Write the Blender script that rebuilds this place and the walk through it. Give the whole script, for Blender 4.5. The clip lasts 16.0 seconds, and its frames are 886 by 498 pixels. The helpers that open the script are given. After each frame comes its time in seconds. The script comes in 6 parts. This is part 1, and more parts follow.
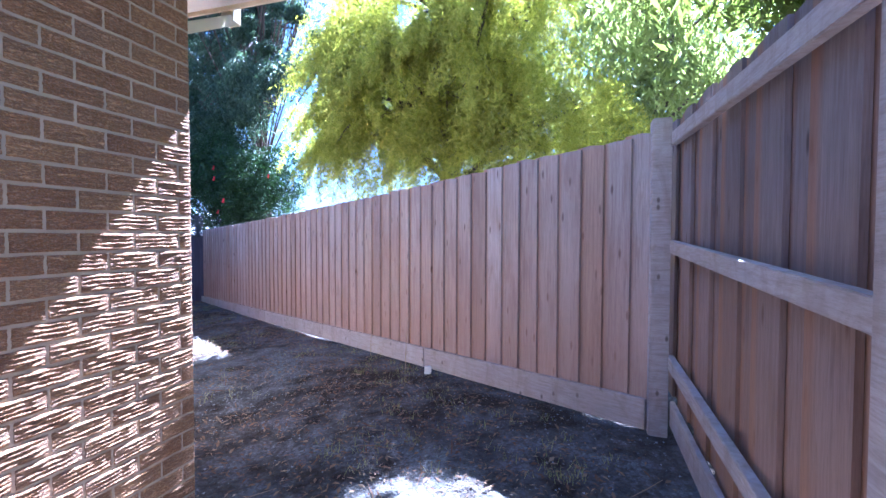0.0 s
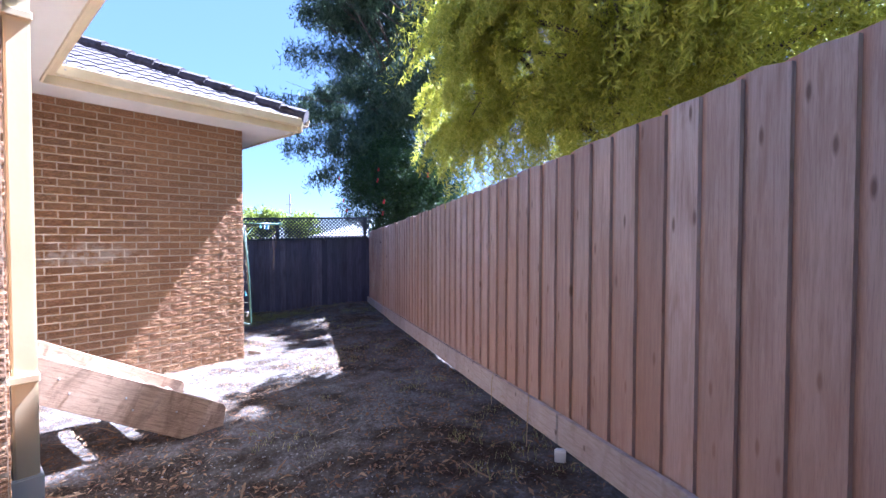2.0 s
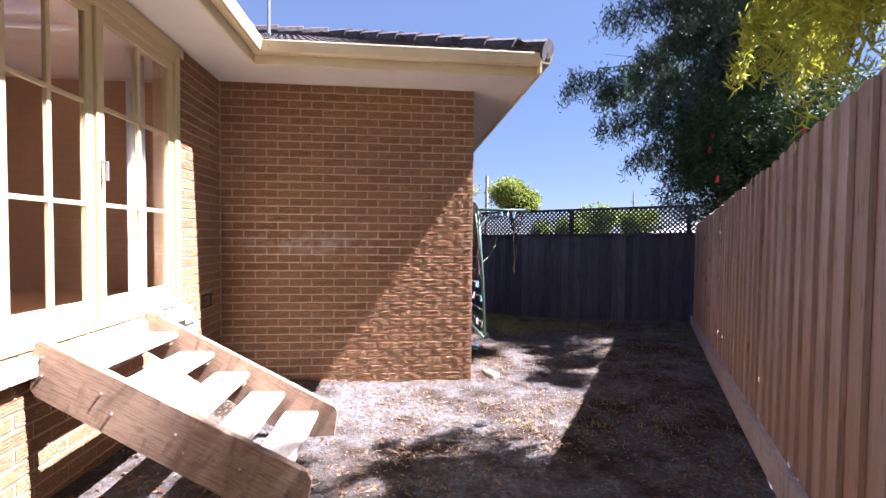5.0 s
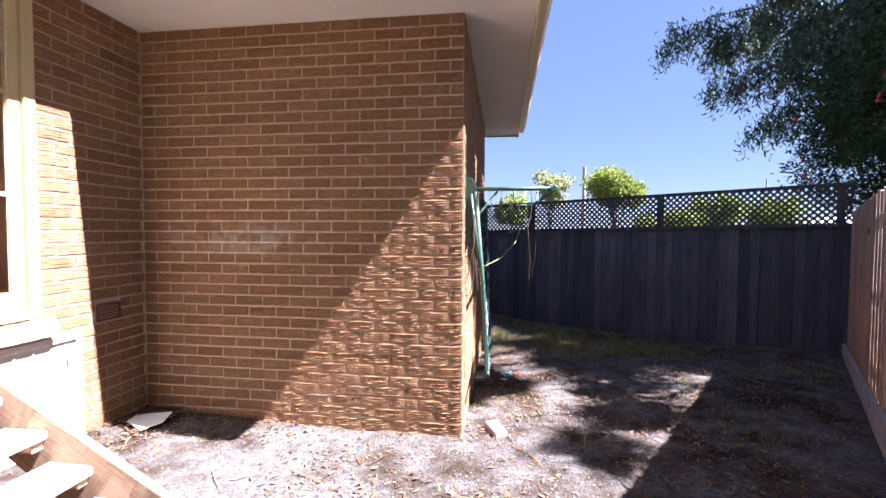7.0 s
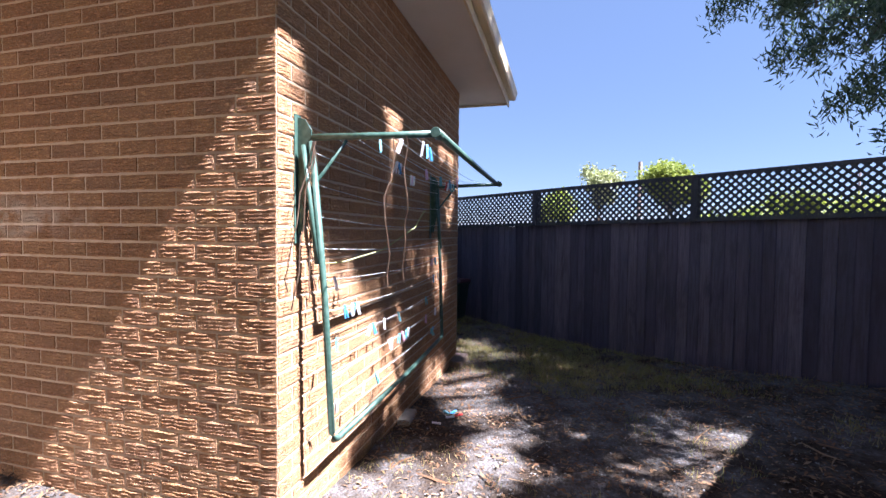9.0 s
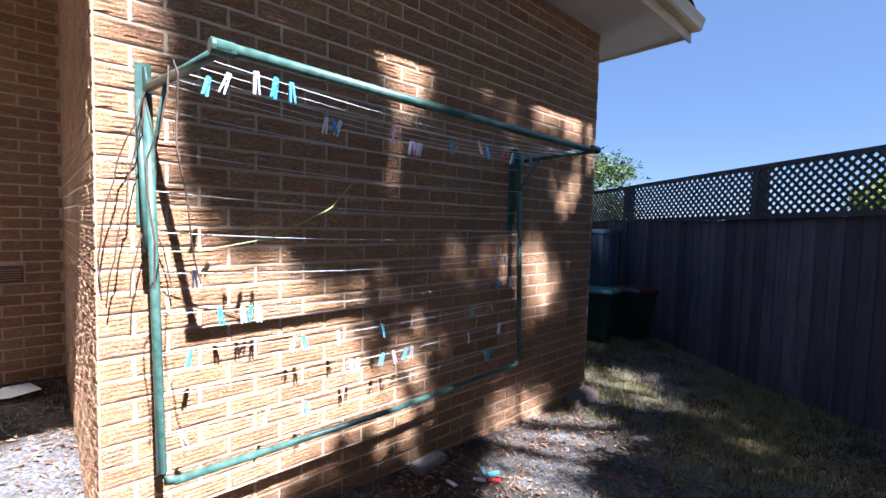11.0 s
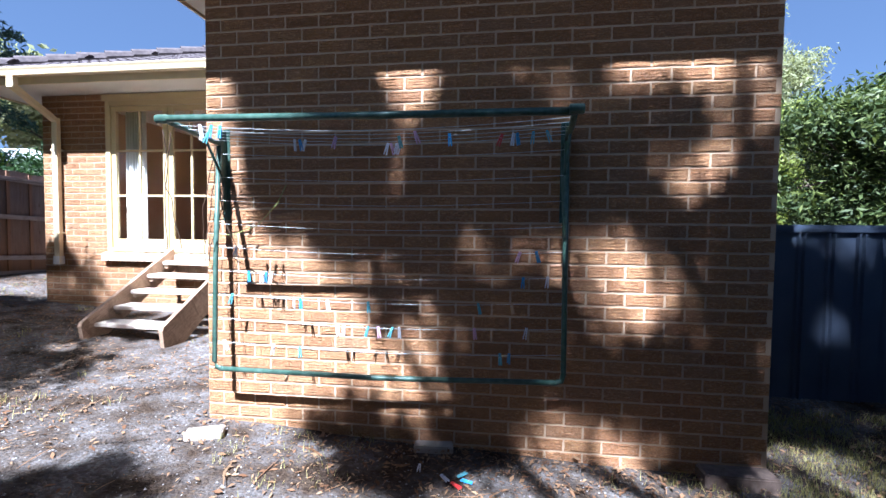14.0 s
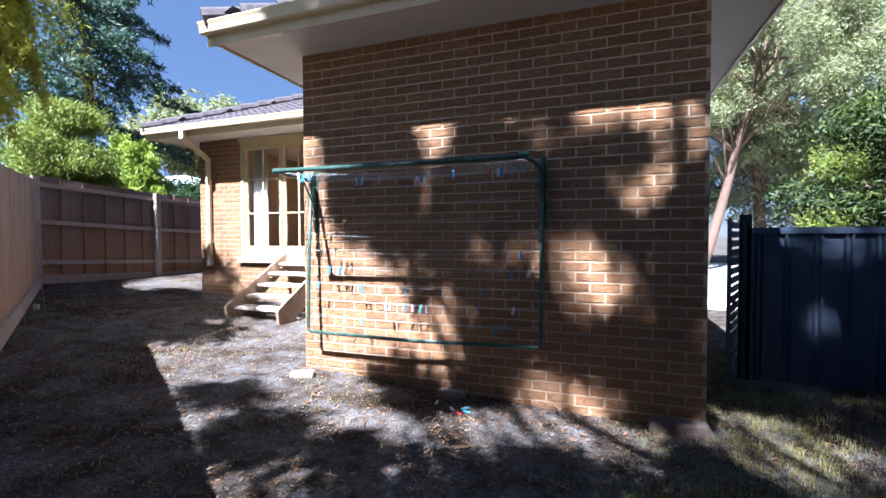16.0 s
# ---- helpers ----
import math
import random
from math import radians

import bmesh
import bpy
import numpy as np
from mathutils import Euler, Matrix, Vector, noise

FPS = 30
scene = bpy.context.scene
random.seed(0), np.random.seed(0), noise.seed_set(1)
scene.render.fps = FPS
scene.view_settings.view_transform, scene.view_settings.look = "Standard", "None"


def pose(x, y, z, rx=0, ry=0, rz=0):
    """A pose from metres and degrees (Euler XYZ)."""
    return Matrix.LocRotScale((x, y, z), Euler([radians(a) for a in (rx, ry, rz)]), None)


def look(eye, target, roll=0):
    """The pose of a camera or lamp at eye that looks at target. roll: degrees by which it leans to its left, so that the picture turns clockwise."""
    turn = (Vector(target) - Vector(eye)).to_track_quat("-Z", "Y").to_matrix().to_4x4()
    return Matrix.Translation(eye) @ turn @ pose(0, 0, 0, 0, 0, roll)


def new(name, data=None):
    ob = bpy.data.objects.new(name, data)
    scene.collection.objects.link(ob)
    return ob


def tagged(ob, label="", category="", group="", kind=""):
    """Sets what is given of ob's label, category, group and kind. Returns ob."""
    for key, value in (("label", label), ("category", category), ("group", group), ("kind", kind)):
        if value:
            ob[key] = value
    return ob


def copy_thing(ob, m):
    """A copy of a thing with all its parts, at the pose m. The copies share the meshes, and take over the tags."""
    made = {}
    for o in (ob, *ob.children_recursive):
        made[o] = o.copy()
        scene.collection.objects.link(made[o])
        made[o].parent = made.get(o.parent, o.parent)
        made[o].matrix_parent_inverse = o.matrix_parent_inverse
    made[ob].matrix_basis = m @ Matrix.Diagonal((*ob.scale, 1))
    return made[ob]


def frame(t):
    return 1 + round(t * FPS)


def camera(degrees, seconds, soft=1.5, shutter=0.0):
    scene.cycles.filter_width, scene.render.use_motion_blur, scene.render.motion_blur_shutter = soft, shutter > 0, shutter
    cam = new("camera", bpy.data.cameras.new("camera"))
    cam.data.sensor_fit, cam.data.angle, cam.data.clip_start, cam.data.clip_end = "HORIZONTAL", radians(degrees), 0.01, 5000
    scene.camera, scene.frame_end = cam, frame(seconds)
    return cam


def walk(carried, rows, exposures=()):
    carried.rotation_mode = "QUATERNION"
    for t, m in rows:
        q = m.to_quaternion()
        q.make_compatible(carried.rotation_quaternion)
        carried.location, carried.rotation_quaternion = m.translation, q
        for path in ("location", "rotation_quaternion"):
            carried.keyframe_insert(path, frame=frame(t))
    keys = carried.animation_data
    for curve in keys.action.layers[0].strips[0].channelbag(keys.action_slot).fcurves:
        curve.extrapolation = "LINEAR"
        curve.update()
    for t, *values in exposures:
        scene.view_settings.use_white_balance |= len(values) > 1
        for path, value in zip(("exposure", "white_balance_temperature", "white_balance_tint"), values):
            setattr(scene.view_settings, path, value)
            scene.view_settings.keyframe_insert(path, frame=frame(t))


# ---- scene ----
cam = camera(90.7, 16.0)
PATH = [
    (0, (1.275, 0.015, 1.793), (0.691, 1.928, 1.733), 0.1),
    (0.5, (1.284, 0.407, 1.785), (0.555, 2.269, 1.727), 0.1),
    (1, (1.237, 0.874, 1.801), (0.365, 2.673, 1.742), -0.1),
    (1.5, (1.163, 1.298, 1.8), (0.106, 2.994, 1.74), -0.1),
    (2, (1.053, 1.752, 1.786), (-0.263, 3.258, 1.733), 0.1),
    (2.4, (1.007, 2.086, 1.778), (-0.461, 3.444, 1.728), -0.1),
    (2.5, (0.967, 2.164, 1.78), (-0.531, 3.489, 1.726), 0.0),
    (3, (0.819, 2.56, 1.759), (-0.838, 3.678, 1.704), 0.1),
    (3.5, (0.589, 2.908, 1.737), (-1.197, 3.805, 1.681), 0.1),
    (4, (0.288, 3.27, 1.723), (-1.591, 3.953, 1.664), 0.3),
    (4.5, (-0.024, 3.562, 1.717), (-1.977, 3.992, 1.658), 0.4),
    (4.7, (-0.155, 3.663, 1.701), (-2.128, 3.989, 1.642), 0.5),
    (6.8, (-1.761, 4.832, 1.638), (-3.743, 4.572, 1.562), 0.1),
    (7, (-1.911, 4.922, 1.64), (-3.891, 4.65, 1.562), 0.3),
    (7.5, (-2.311, 5.158, 1.611), (-4.284, 4.841, 1.528), 0.3),
    (8, (-2.732, 5.434, 1.593), (-4.699, 5.085, 1.514), 0.5),
    (8.5, (-3.095, 5.682, 1.561), (-5.051, 5.271, 1.485), 0.5),
    (9, (-3.502, 5.894, 1.523), (-5.433, 5.378, 1.447), 0.6),
    (9.2, (-3.655, 5.988, 1.534), (-5.566, 5.405, 1.459), 0.6),
    (11.3, (-5.36, 6.838, 1.472), (-6.588, 5.263, 1.368), 1.2),
    (11.5, (-5.516, 6.901, 1.447), (-6.661, 5.264, 1.353), 0.9),
    (12, (-5.968, 7.02, 1.42), (-6.869, 5.236, 1.327), 0.8),
    (12.5, (-6.333, 7.153, 1.422), (-7.002, 5.271, 1.311), 1.0),
    (13, (-6.714, 7.286, 1.396), (-7.084, 5.323, 1.297), 0.8),
    (13.5, (-7.064, 7.351, 1.423), (-7.151, 5.355, 1.326), 0.8),
    (14, (-7.372, 7.51, 1.399), (-7.111, 5.529, 1.318), 0.6),
    (14.5, (-7.58, 7.74, 1.403), (-7.104, 5.798, 1.335), 0.2),
    (15, (-7.78, 8.011, 1.413), (-7.219, 6.092, 1.351), 0.1),
    (15.5, (-8.018, 8.25, 1.407), (-7.398, 6.35, 1.35), -0.0),
    (16, (-8.239, 8.49, 1.409), (-7.562, 6.608, 1.352), -0.2),
]
walk(cam, [(t, look(eye, target, roll)) for t, eye, target, roll in PATH],
     exposures=[(0.0, 3.3, 4200, 20), (2.0, 2.65, 4650, 23), (4.5, 1.9, 5450, 26), (7.0, 2.08, 5450, 25), (9.0, 2.05, 5400, 22), (11.5, 1.75, 5000, 15), (14.0, 1.6, 4950, 14), (16.0, 1.62, 5000, 14)])


# ---- world and sun ----
SUN_WAY = Vector((0.12, 1.0, 1.43)).normalized()
world = bpy.data.worlds.new("world")
scene.world = world
world.use_nodes = True
wn = world.node_tree
sky = wn.nodes.new("ShaderNodeTexSky")
sky.sky_type = "NISHITA"
sky.sun_disc = False
sky.sun_elevation = math.asin(SUN_WAY.z)
sky.sun_rotation = math.atan2(SUN_WAY.x, SUN_WAY.y)
sky.altitude = 400
sky.air_density, sky.dust_density, sky.ozone_density = 1.0, 0.2, 0.6
haze = wn.nodes.new("ShaderNodeMix")
haze.data_type = "RGBA"
haze.inputs[0].default_value = 0.55
haze.inputs[7].default_value = (2.2, 2.95, 4.35, 1)
wn.links.new(sky.outputs["Color"], haze.inputs[6])
wn.links.new(haze.outputs[2], wn.nodes["Background"].inputs["Color"])
wn.nodes["Background"].inputs["Strength"].default_value = 0.044
sun = new("sun", bpy.data.lights.new("sun", "SUN"))
sun.data.energy, sun.data.angle, sun.data.color = 10.0, radians(0.55), (1.0, 0.945, 0.865)
sun.matrix_world = look(SUN_WAY * 30, (0, 0, 0))

# ---- mesh helpers ----


class Mesh:
    """Collects vertices and faces in world metres."""

    def __init__(self):
        self.v, self.f = [], []

    def add(self, verts, faces):
        n = len(self.v)
        self.v.extend([tuple(p) for p in verts])
        self.f.extend([tuple(i + n for i in f) for f in faces])
        return self

    def box(self, x0, x1, y0, y1, z0, z1, m=None):
        p = [Vector((x, y, z)) for z in (z0, z1) for y in (y0, y1) for x in (x0, x1)]
        if m is not None:
            p = [m @ q for q in p]
        return self.add(p, [(0, 2, 3, 1), (4, 5, 7, 6), (0, 1, 5, 4), (2, 6, 7, 3), (0, 4, 6, 2), (1, 3, 7, 5)])

    def prism(self, outline, a, b, axis="x", m=None):
        """An outline of (p, q) pulled along an axis from a to b."""
        put = {"x": lambda p, q, w: (w, p, q), "y": lambda p, q, w: (p, w, q), "z": lambda p, q, w: (p, q, w)}[axis]
        n = len(outline)
        pts = [Vector(put(p, q, w)) for w in (a, b) for p, q in outline]
        if m is not None:
            pts = [m @ q for q in pts]
        return self.add(pts, [tuple(range(n))[::-1], tuple(range(n, 2 * n))] + [(i, (i + 1) % n, n + (i + 1) % n, n + i) for i in range(n)])

    def tube(self, pts, r, seg=8, r1=None, closed=True):
        pts = [Vector(p) for p in pts]
        rings, n = [], len(pts)
        ref = Vector((0, 0, 1))
        verts, faces = [], []
        for i, p in enumerate(pts):
            d = (pts[min(i + 1, n - 1)] - pts[max(i - 1, 0)]).normalized()
            side = d.cross(ref if abs(d.z) < 0.9 else Vector((1, 0, 0))).normalized()
            up = side.cross(d)
            rr = r if r1 is None else r + (r1 - r) * i / max(n - 1, 1)
            for k in range(seg):
                a = 2 * math.pi * k / seg
                verts.append(p + (side * math.cos(a) + up * math.sin(a)) * rr)
        for i in range(n - 1):
            for k in range(seg):
                a, b = i * seg + k, i * seg + (k + 1) % seg
                faces.append((a, b, b + seg, a + seg))
        if closed:
            faces.append(tuple(range(seg))[::-1])
            faces.append(tuple(range((n - 1) * seg, n * seg)))
        return self.add(verts, faces)

    def data(self, name, mat, bevel=0.0, smooth=False):
        me = bpy.data.meshes.new(name)
        me.from_pydata(self.v, [], self.f)
        bm = bmesh.new()
        bm.from_mesh(me)
        bmesh.ops.recalc_face_normals(bm, faces=bm.faces)
        if bevel > 0:
            bmesh.ops.bevel(bm, geom=[e for e in bm.edges if e.is_manifold and e.calc_face_angle(0) > 0.6], offset=bevel, segments=1 if bevel < 0.004 else 2, affect="EDGES", clamp_overlap=True)
        if smooth:
            for f in bm.faces:
                f.smooth = True
        bm.to_mesh(me)
        bm.free()
        me.materials.append(mat)
        return me


def part(name, mesh, mat, parent=None, label="", bevel=0.0, smooth=False):
    ob = new(name, mesh.data(name, mat, bevel, smooth))
    if parent is not None:
        ob.parent = parent
        if parent.type == "EMPTY":
            ob.matrix_parent_inverse = Matrix.Translation(-parent.location)
    return tagged(ob, label)


def thing(name, place, label, category, group=""):
    ob = new(name)
    ob.location = place
    ob.empty_display_size = 0.2
    return tagged(ob, label, category, group)


def piece(name, data, parent, m):
    ob = bpy.data.objects.new(name, data)
    scene.collection.objects.link(ob)
    ob.parent = parent
    if parent.type == "EMPTY":
        ob.matrix_parent_inverse = Matrix.Translation(-parent.location)
    ob.matrix_basis = m
    return ob


def fast_mesh(name, verts, faces, mat):
    """A mesh of quads (or triangles) from arrays."""
    verts, faces = np.asarray(verts, dtype=np.float32), np.asarray(faces, dtype=np.int32)
    me = bpy.data.meshes.new(name)
    k = faces.shape[1]
    me.vertices.add(len(verts))
    me.vertices.foreach_set("co", verts.ravel())
    me.loops.add(faces.size)
    me.loops.foreach_set("vertex_index", faces.ravel())
    me.polygons.add(len(faces))
    me.polygons.foreach_set("loop_start", np.arange(0, faces.size, k, dtype=np.int32))
    me.update(calc_edges=True)
    me.validate()
    me.materials.append(mat)
    return me


def ground_z(x, y):
    """The yard falls away from the street end and from the side fence."""
    gap = (0.5195 * (x - 1.78) + 0.8545 * (y - 3.34))
    dip = 0.13 * math.exp(-abs(gap) / 0.45) if x < 2 else 0.0
    x = min(max(x, -13.0), 3.5)
    y = max(y, 3.3 * min(max((-8.6 - x) / 0.5, 0.0), 1.0))
    y = min(max(y, 0.0), 11.0)
    return 0.4056 + 0.0383 * x - 0.0627 * y + 0.0045 * x * x + 0.0147 * x * y + 0.0162 * y * y - dip


# ---- materials ----


class Mat:
    """A small builder for node materials."""

    def __init__(self, name, rough=0.8, metal=0.0, spec=0.4):
        self.slope = 0.0
        self.mat = bpy.data.materials.new(name)
        self.mat.use_nodes = True
        self.t = self.mat.node_tree
        self.b = self.t.nodes["Principled BSDF"]
        self.b.inputs["Roughness"].default_value = rough
        self.b.inputs["Metallic"].default_value = metal
        self.b.inputs["Specular IOR Level"].default_value = spec
        self.pos = self.node("ShaderNodeNewGeometry").outputs["Position"]

    def node(self, kind, **kw):
        n = self.t.nodes.new(kind)
        for k, v in kw.items():
            if k in n.inputs:
                self.set(n.inputs[k], v)
        return n

    def set(self, sock, v):
        if isinstance(v, bpy.types.NodeSocket):
            self.t.links.new(v, sock)
        elif isinstance(v, tuple) and len(v) == 3 and sock.type == "RGBA":
            sock.default_value = (*v, 1)
        else:
            sock.default_value = v

    def coord(self, scale=(1, 1, 1), own=False):
        """World position, or the piece's own space, stretched."""
        m = self.node("ShaderNodeMapping", Scale=scale)
        src = self.pos
        if own:
            src = self.node("ShaderNodeTexCoord").outputs["Object"]
        if self.slope:
            turn = self.t.nodes.new("ShaderNodeVectorRotate")
            turn.rotation_type = "X_AXIS"
            turn.inputs["Angle"].default_value = self.slope
            self.t.links.new(src, turn.inputs["Vector"])
            src = turn.outputs["Vector"]
        self.t.links.new(src, m.inputs["Vector"])
        return m.outputs["Vector"]

    def shift(self, vec, value, amount=37.0):
        a = self.node("ShaderNodeVectorMath")
        a.operation = "ADD"
        m = self.math("MULTIPLY", value, amount)
        self.t.links.new(vec, a.inputs[0])
        self.t.links.new(m, a.inputs[1])
        return a.outputs["Vector"]

    def noise(self, vec, scale, detail=4.0, rough=0.55, distort=0.0):
        n = self.node("ShaderNodeTexNoise", Vector=vec, Scale=scale, Detail=detail, Roughness=rough, Distortion=distort)
        return n.outputs["Fac"]

    def voronoi(self, vec, scale, out="Distance", feature="F1", flat=False):
        n = self.t.nodes.new("ShaderNodeTexVoronoi")
        n.voronoi_dimensions = "2D" if flat else "3D"
        n.feature = feature
        self.set(n.inputs["Vector"], vec)
        self.set(n.inputs["Scale"], scale)
        return n.outputs[out]

    def wave(self, vec, scale, distort, detail=2.0, dscale=1.0, axis="Z"):
        n = self.t.nodes.new("ShaderNodeTexWave")
        n.bands_direction = axis
        for k, v in (("Vector", vec), ("Scale", scale), ("Distortion", distort), ("Detail", detail), ("Detail Scale", dscale)):
            self.set(n.inputs[k], v)
        return n.outputs["Fac"]

    def math(self, op, a, b=0.0, c=0.0):
        n = self.t.nodes.new("ShaderNodeMath")
        n.operation = op
        for i, v in enumerate((a, b, c)):
            self.set(n.inputs[i], v)
        return n.outputs[0]

    def ramp(self, fac, stops):
        n = self.t.nodes.new("ShaderNodeValToRGB")
        e = n.color_ramp.elements
        while len(e) < len(stops):
            e.new(0.5)
        for q, (p, c) in zip(e, stops):
            q.position = p
            q.color = (*c, 1) if isinstance(c, tuple) else (c, c, c, 1)
        self.set(n.inputs[0], fac)
        return n.outputs[0]

    def mix(self, fac, a, b, mode="MIX"):
        n = self.t.nodes.new("ShaderNodeMix")
        n.data_type = "RGBA"
        n.blend_type = mode
        self.set(n.inputs[0], fac)
        self.set(n.inputs[6], a)
        self.set(n.inputs[7], b)
        return n.outputs[2]

    def salt(self, height=1.58, tall=6.0, centre=2.75, long=1.25, most=0.8):
        """A pale lime smear along some courses of the wing wall."""
        s = self.t.nodes.new("ShaderNodeSeparateXYZ")
        self.t.links.new(self.pos, s.inputs[0])
        band = self.math("MAXIMUM", 0.0, self.math("SUBTRACT", 1.0, self.math("MULTIPLY", self.math("ABSOLUTE", self.math("SUBTRACT", s.outputs["Z"], height)), tall)))
        run = self.math("MAXIMUM", 0.0, self.math("SUBTRACT", 1.0, self.math("MULTIPLY", self.math("ABSOLUTE", self.math("SUBTRACT", s.outputs["Y"], centre)), long)))
        side = self.math("LESS_THAN", self.math("ABSOLUTE", self.math("ADD", s.outputs["X"], 5.28)), 0.05)
        k = self.math("MULTIPLY", self.math("MULTIPLY", band, run), self.math("MULTIPLY", side, self.ramp(self.noise(self.pos, 9, 4), [(0.4, 0.0), (0.62, 1.0)])))
        return self.math("MINIMUM", self.math("MAXIMUM", self.math("MULTIPLY", k, 1.6), 0.0), most)

    def chance(self):
        """A number of its own for every piece, joined or not."""
        g = self.t.nodes.new("ShaderNodeNewGeometry")
        o = self.t.nodes.new("ShaderNodeObjectInfo")
        return self.math("FRACT", self.math("ADD", g.outputs["Random Per Island"], o.outputs["Random"]))

    def done(self, color, bump=None, strength=0.5, dist=0.01, rough=None):
        self.set(self.b.inputs["Base Color"], color)
        if rough is not None:
            self.set(self.b.inputs["Roughness"], rough)
        if bump is not None:
            n = self.node("ShaderNodeBump", Strength=strength, Distance=dist, Height=bump)
            self.t.links.new(n.outputs["Normal"], self.b.inputs["Normal"])
        return self.mat


def mat_brick():
    m = Mat("rock_face_brick", 0.85, spec=0.25)
    r = m.chance()
    v = m.shift(m.coord(), r)
    big = m.noise(v, 9, 3)
    fine = m.noise(v, 130, 3)
    col = m.ramp(r, [(0.0, (0.43, 0.195, 0.072)), (0.35, (0.535, 0.255, 0.095)), (0.7, (0.60, 0.31, 0.12)), (1.0, (0.49, 0.255, 0.12))])
    col = m.mix(m.math("MULTIPLY", big, 0.35), col, (0.21, 0.10, 0.055))
    col = m.mix(m.math("MULTIPLY", m.ramp(fine, [(0.42, 0.0), (0.68, 1.0)]), 0.38), col, (0.60, 0.47, 0.33))
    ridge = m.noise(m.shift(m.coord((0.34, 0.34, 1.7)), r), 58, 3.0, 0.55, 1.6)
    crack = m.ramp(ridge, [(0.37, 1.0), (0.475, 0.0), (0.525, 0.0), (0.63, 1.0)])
    ridge = m.math("ADD", m.math("MULTIPLY", crack, 0.75), m.math("MULTIPLY", ridge, 0.35))
    # the groove lines of the bump are darkened in the colour too
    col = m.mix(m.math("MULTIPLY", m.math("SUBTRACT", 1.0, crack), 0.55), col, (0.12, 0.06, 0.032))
    h = m.math("ADD", m.math("MULTIPLY", ridge, 0.9), m.math("MULTIPLY", fine, 0.22))
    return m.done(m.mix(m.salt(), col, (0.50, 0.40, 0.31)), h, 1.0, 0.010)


def mat_mortar():
    m = Mat("sandy_mortar", 0.95, spec=0.15)
    n = m.noise(m.coord(), 6, 4)
    f = m.noise(m.coord(), 220, 2)
    col = m.mix(n, (0.45, 0.325, 0.21), (0.56, 0.42, 0.285))
    col = m.mix(m.math("MULTIPLY", f, 0.35), col, (0.38, 0.27, 0.17))
    return m.done(m.mix(m.salt(1.62, 2.2, 2.65, 0.7, 0.75), col, (0.66, 0.55, 0.42)), f, 0.5, 0.003)


def mat_paint(name, a, b, rough=0.5, dirt=0.25):
    m = Mat(name, rough)
    n = m.noise(m.coord((1, 1, 0.4)), 3.5, 5)
    f = m.noise(m.coord(), 60, 3)
    return m.done(m.mix(m.math("MULTIPLY", m.ramp(n, [(0.4, 0.0), (0.75, 1.0)]), dirt * 3), a, b), f, 0.15, 0.002)


def mat_wood(name, cols, grain_axis=(9, 9, 0.7), rough=0.8, knots=True, stain=(0.10, 0.07, 0.05), own=True, low_tint=None, slope=0.0, sheltered=None):
    m = Mat(name, rough, spec=0.25)
    m.slope = slope
    r = m.chance()
    v = m.shift(m.coord(grain_axis, own), r)
    g = m.noise(v, 6.0, 6, 0.65, 0.6)
    fine = m.noise(m.shift(m.coord(tuple(q * 6 for q in grain_axis), own), r), 7, 3)
    col = m.ramp(r, [(i / (len(cols) - 1), c) for i, c in enumerate(cols)])
    col = m.mix(m.math("MULTIPLY", m.ramp(g, [(0.42, 0.0), (0.68, 1.0)]), 0.55), col, stain)
    if knots:
        s = m.node("ShaderNodeSeparateXYZ", Vector=m.shift(m.coord((1, 1, 1), own), r))
        flat = m.node("ShaderNodeCombineXYZ", X=m.math("MULTIPLY", s.outputs["X"], 1.5), Y=m.math("MULTIPLY", s.outputs["Z"], 0.8))
        k = m.voronoi(flat.outputs[0], 3.6, flat=True)
        col = m.mix(m.math("MULTIPLY", m.ramp(k, [(0.03, 1.0), (0.075, 0.0)]), 0.85), col, tuple(q * 0.5 for q in stain))
    mottle = m.noise(m.shift(m.coord((1, 1, 0.35), own), r), 9, 4, 0.6, 0.8)
    col = m.mix(m.math("MULTIPLY", m.ramp(mottle, [(0.5, 0.0), (0.66, 1.0)]), 0.45), col, tuple(q * 1.1 for q in stain))
    big = m.noise(m.coord((1, 1, 0.5)), 1.6, 4)
    col = m.mix(m.math("MULTIPLY", m.ramp(big, [(0.45, 0.0), (0.7, 1.0)]), 0.35), col, tuple(q * 1.25 for q in stain))
    if sheltered is not None:
        s = m.node("ShaderNodeSeparateXYZ", Vector=m.coord((1, 1, 1), True))
        lap = m.math("ADD", s.outputs["X"], m.math("MULTIPLY", m.math("SUBTRACT", g, 0.5), 0.03))
        col = m.mix(m.math("MULTIPLY", m.ramp(lap, [(0.035, 1.0), (0.075, 0.0)]), 0.7), col, sheltered)
    # a second tint grows stronger towards the lower end of each board
    if low_tint is not None:
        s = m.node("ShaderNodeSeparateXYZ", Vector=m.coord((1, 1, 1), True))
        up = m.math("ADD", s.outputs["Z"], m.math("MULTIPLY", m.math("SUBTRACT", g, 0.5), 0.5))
        col = m.mix(m.math("MULTIPLY", m.ramp(up, [(0.1, 1.0), (0.75, 0.0)]), 0.5), col, low_tint)
    col = m.mix(m.math("MULTIPLY", m.ramp(fine, [(0.5, 0.0), (0.7, 1.0)]), 0.3), col, tuple(q * 0.8 for q in stain))
    return m.done(col, m.math("ADD", g, m.math("MULTIPLY", fine, 0.5)), 0.45, 0.005)


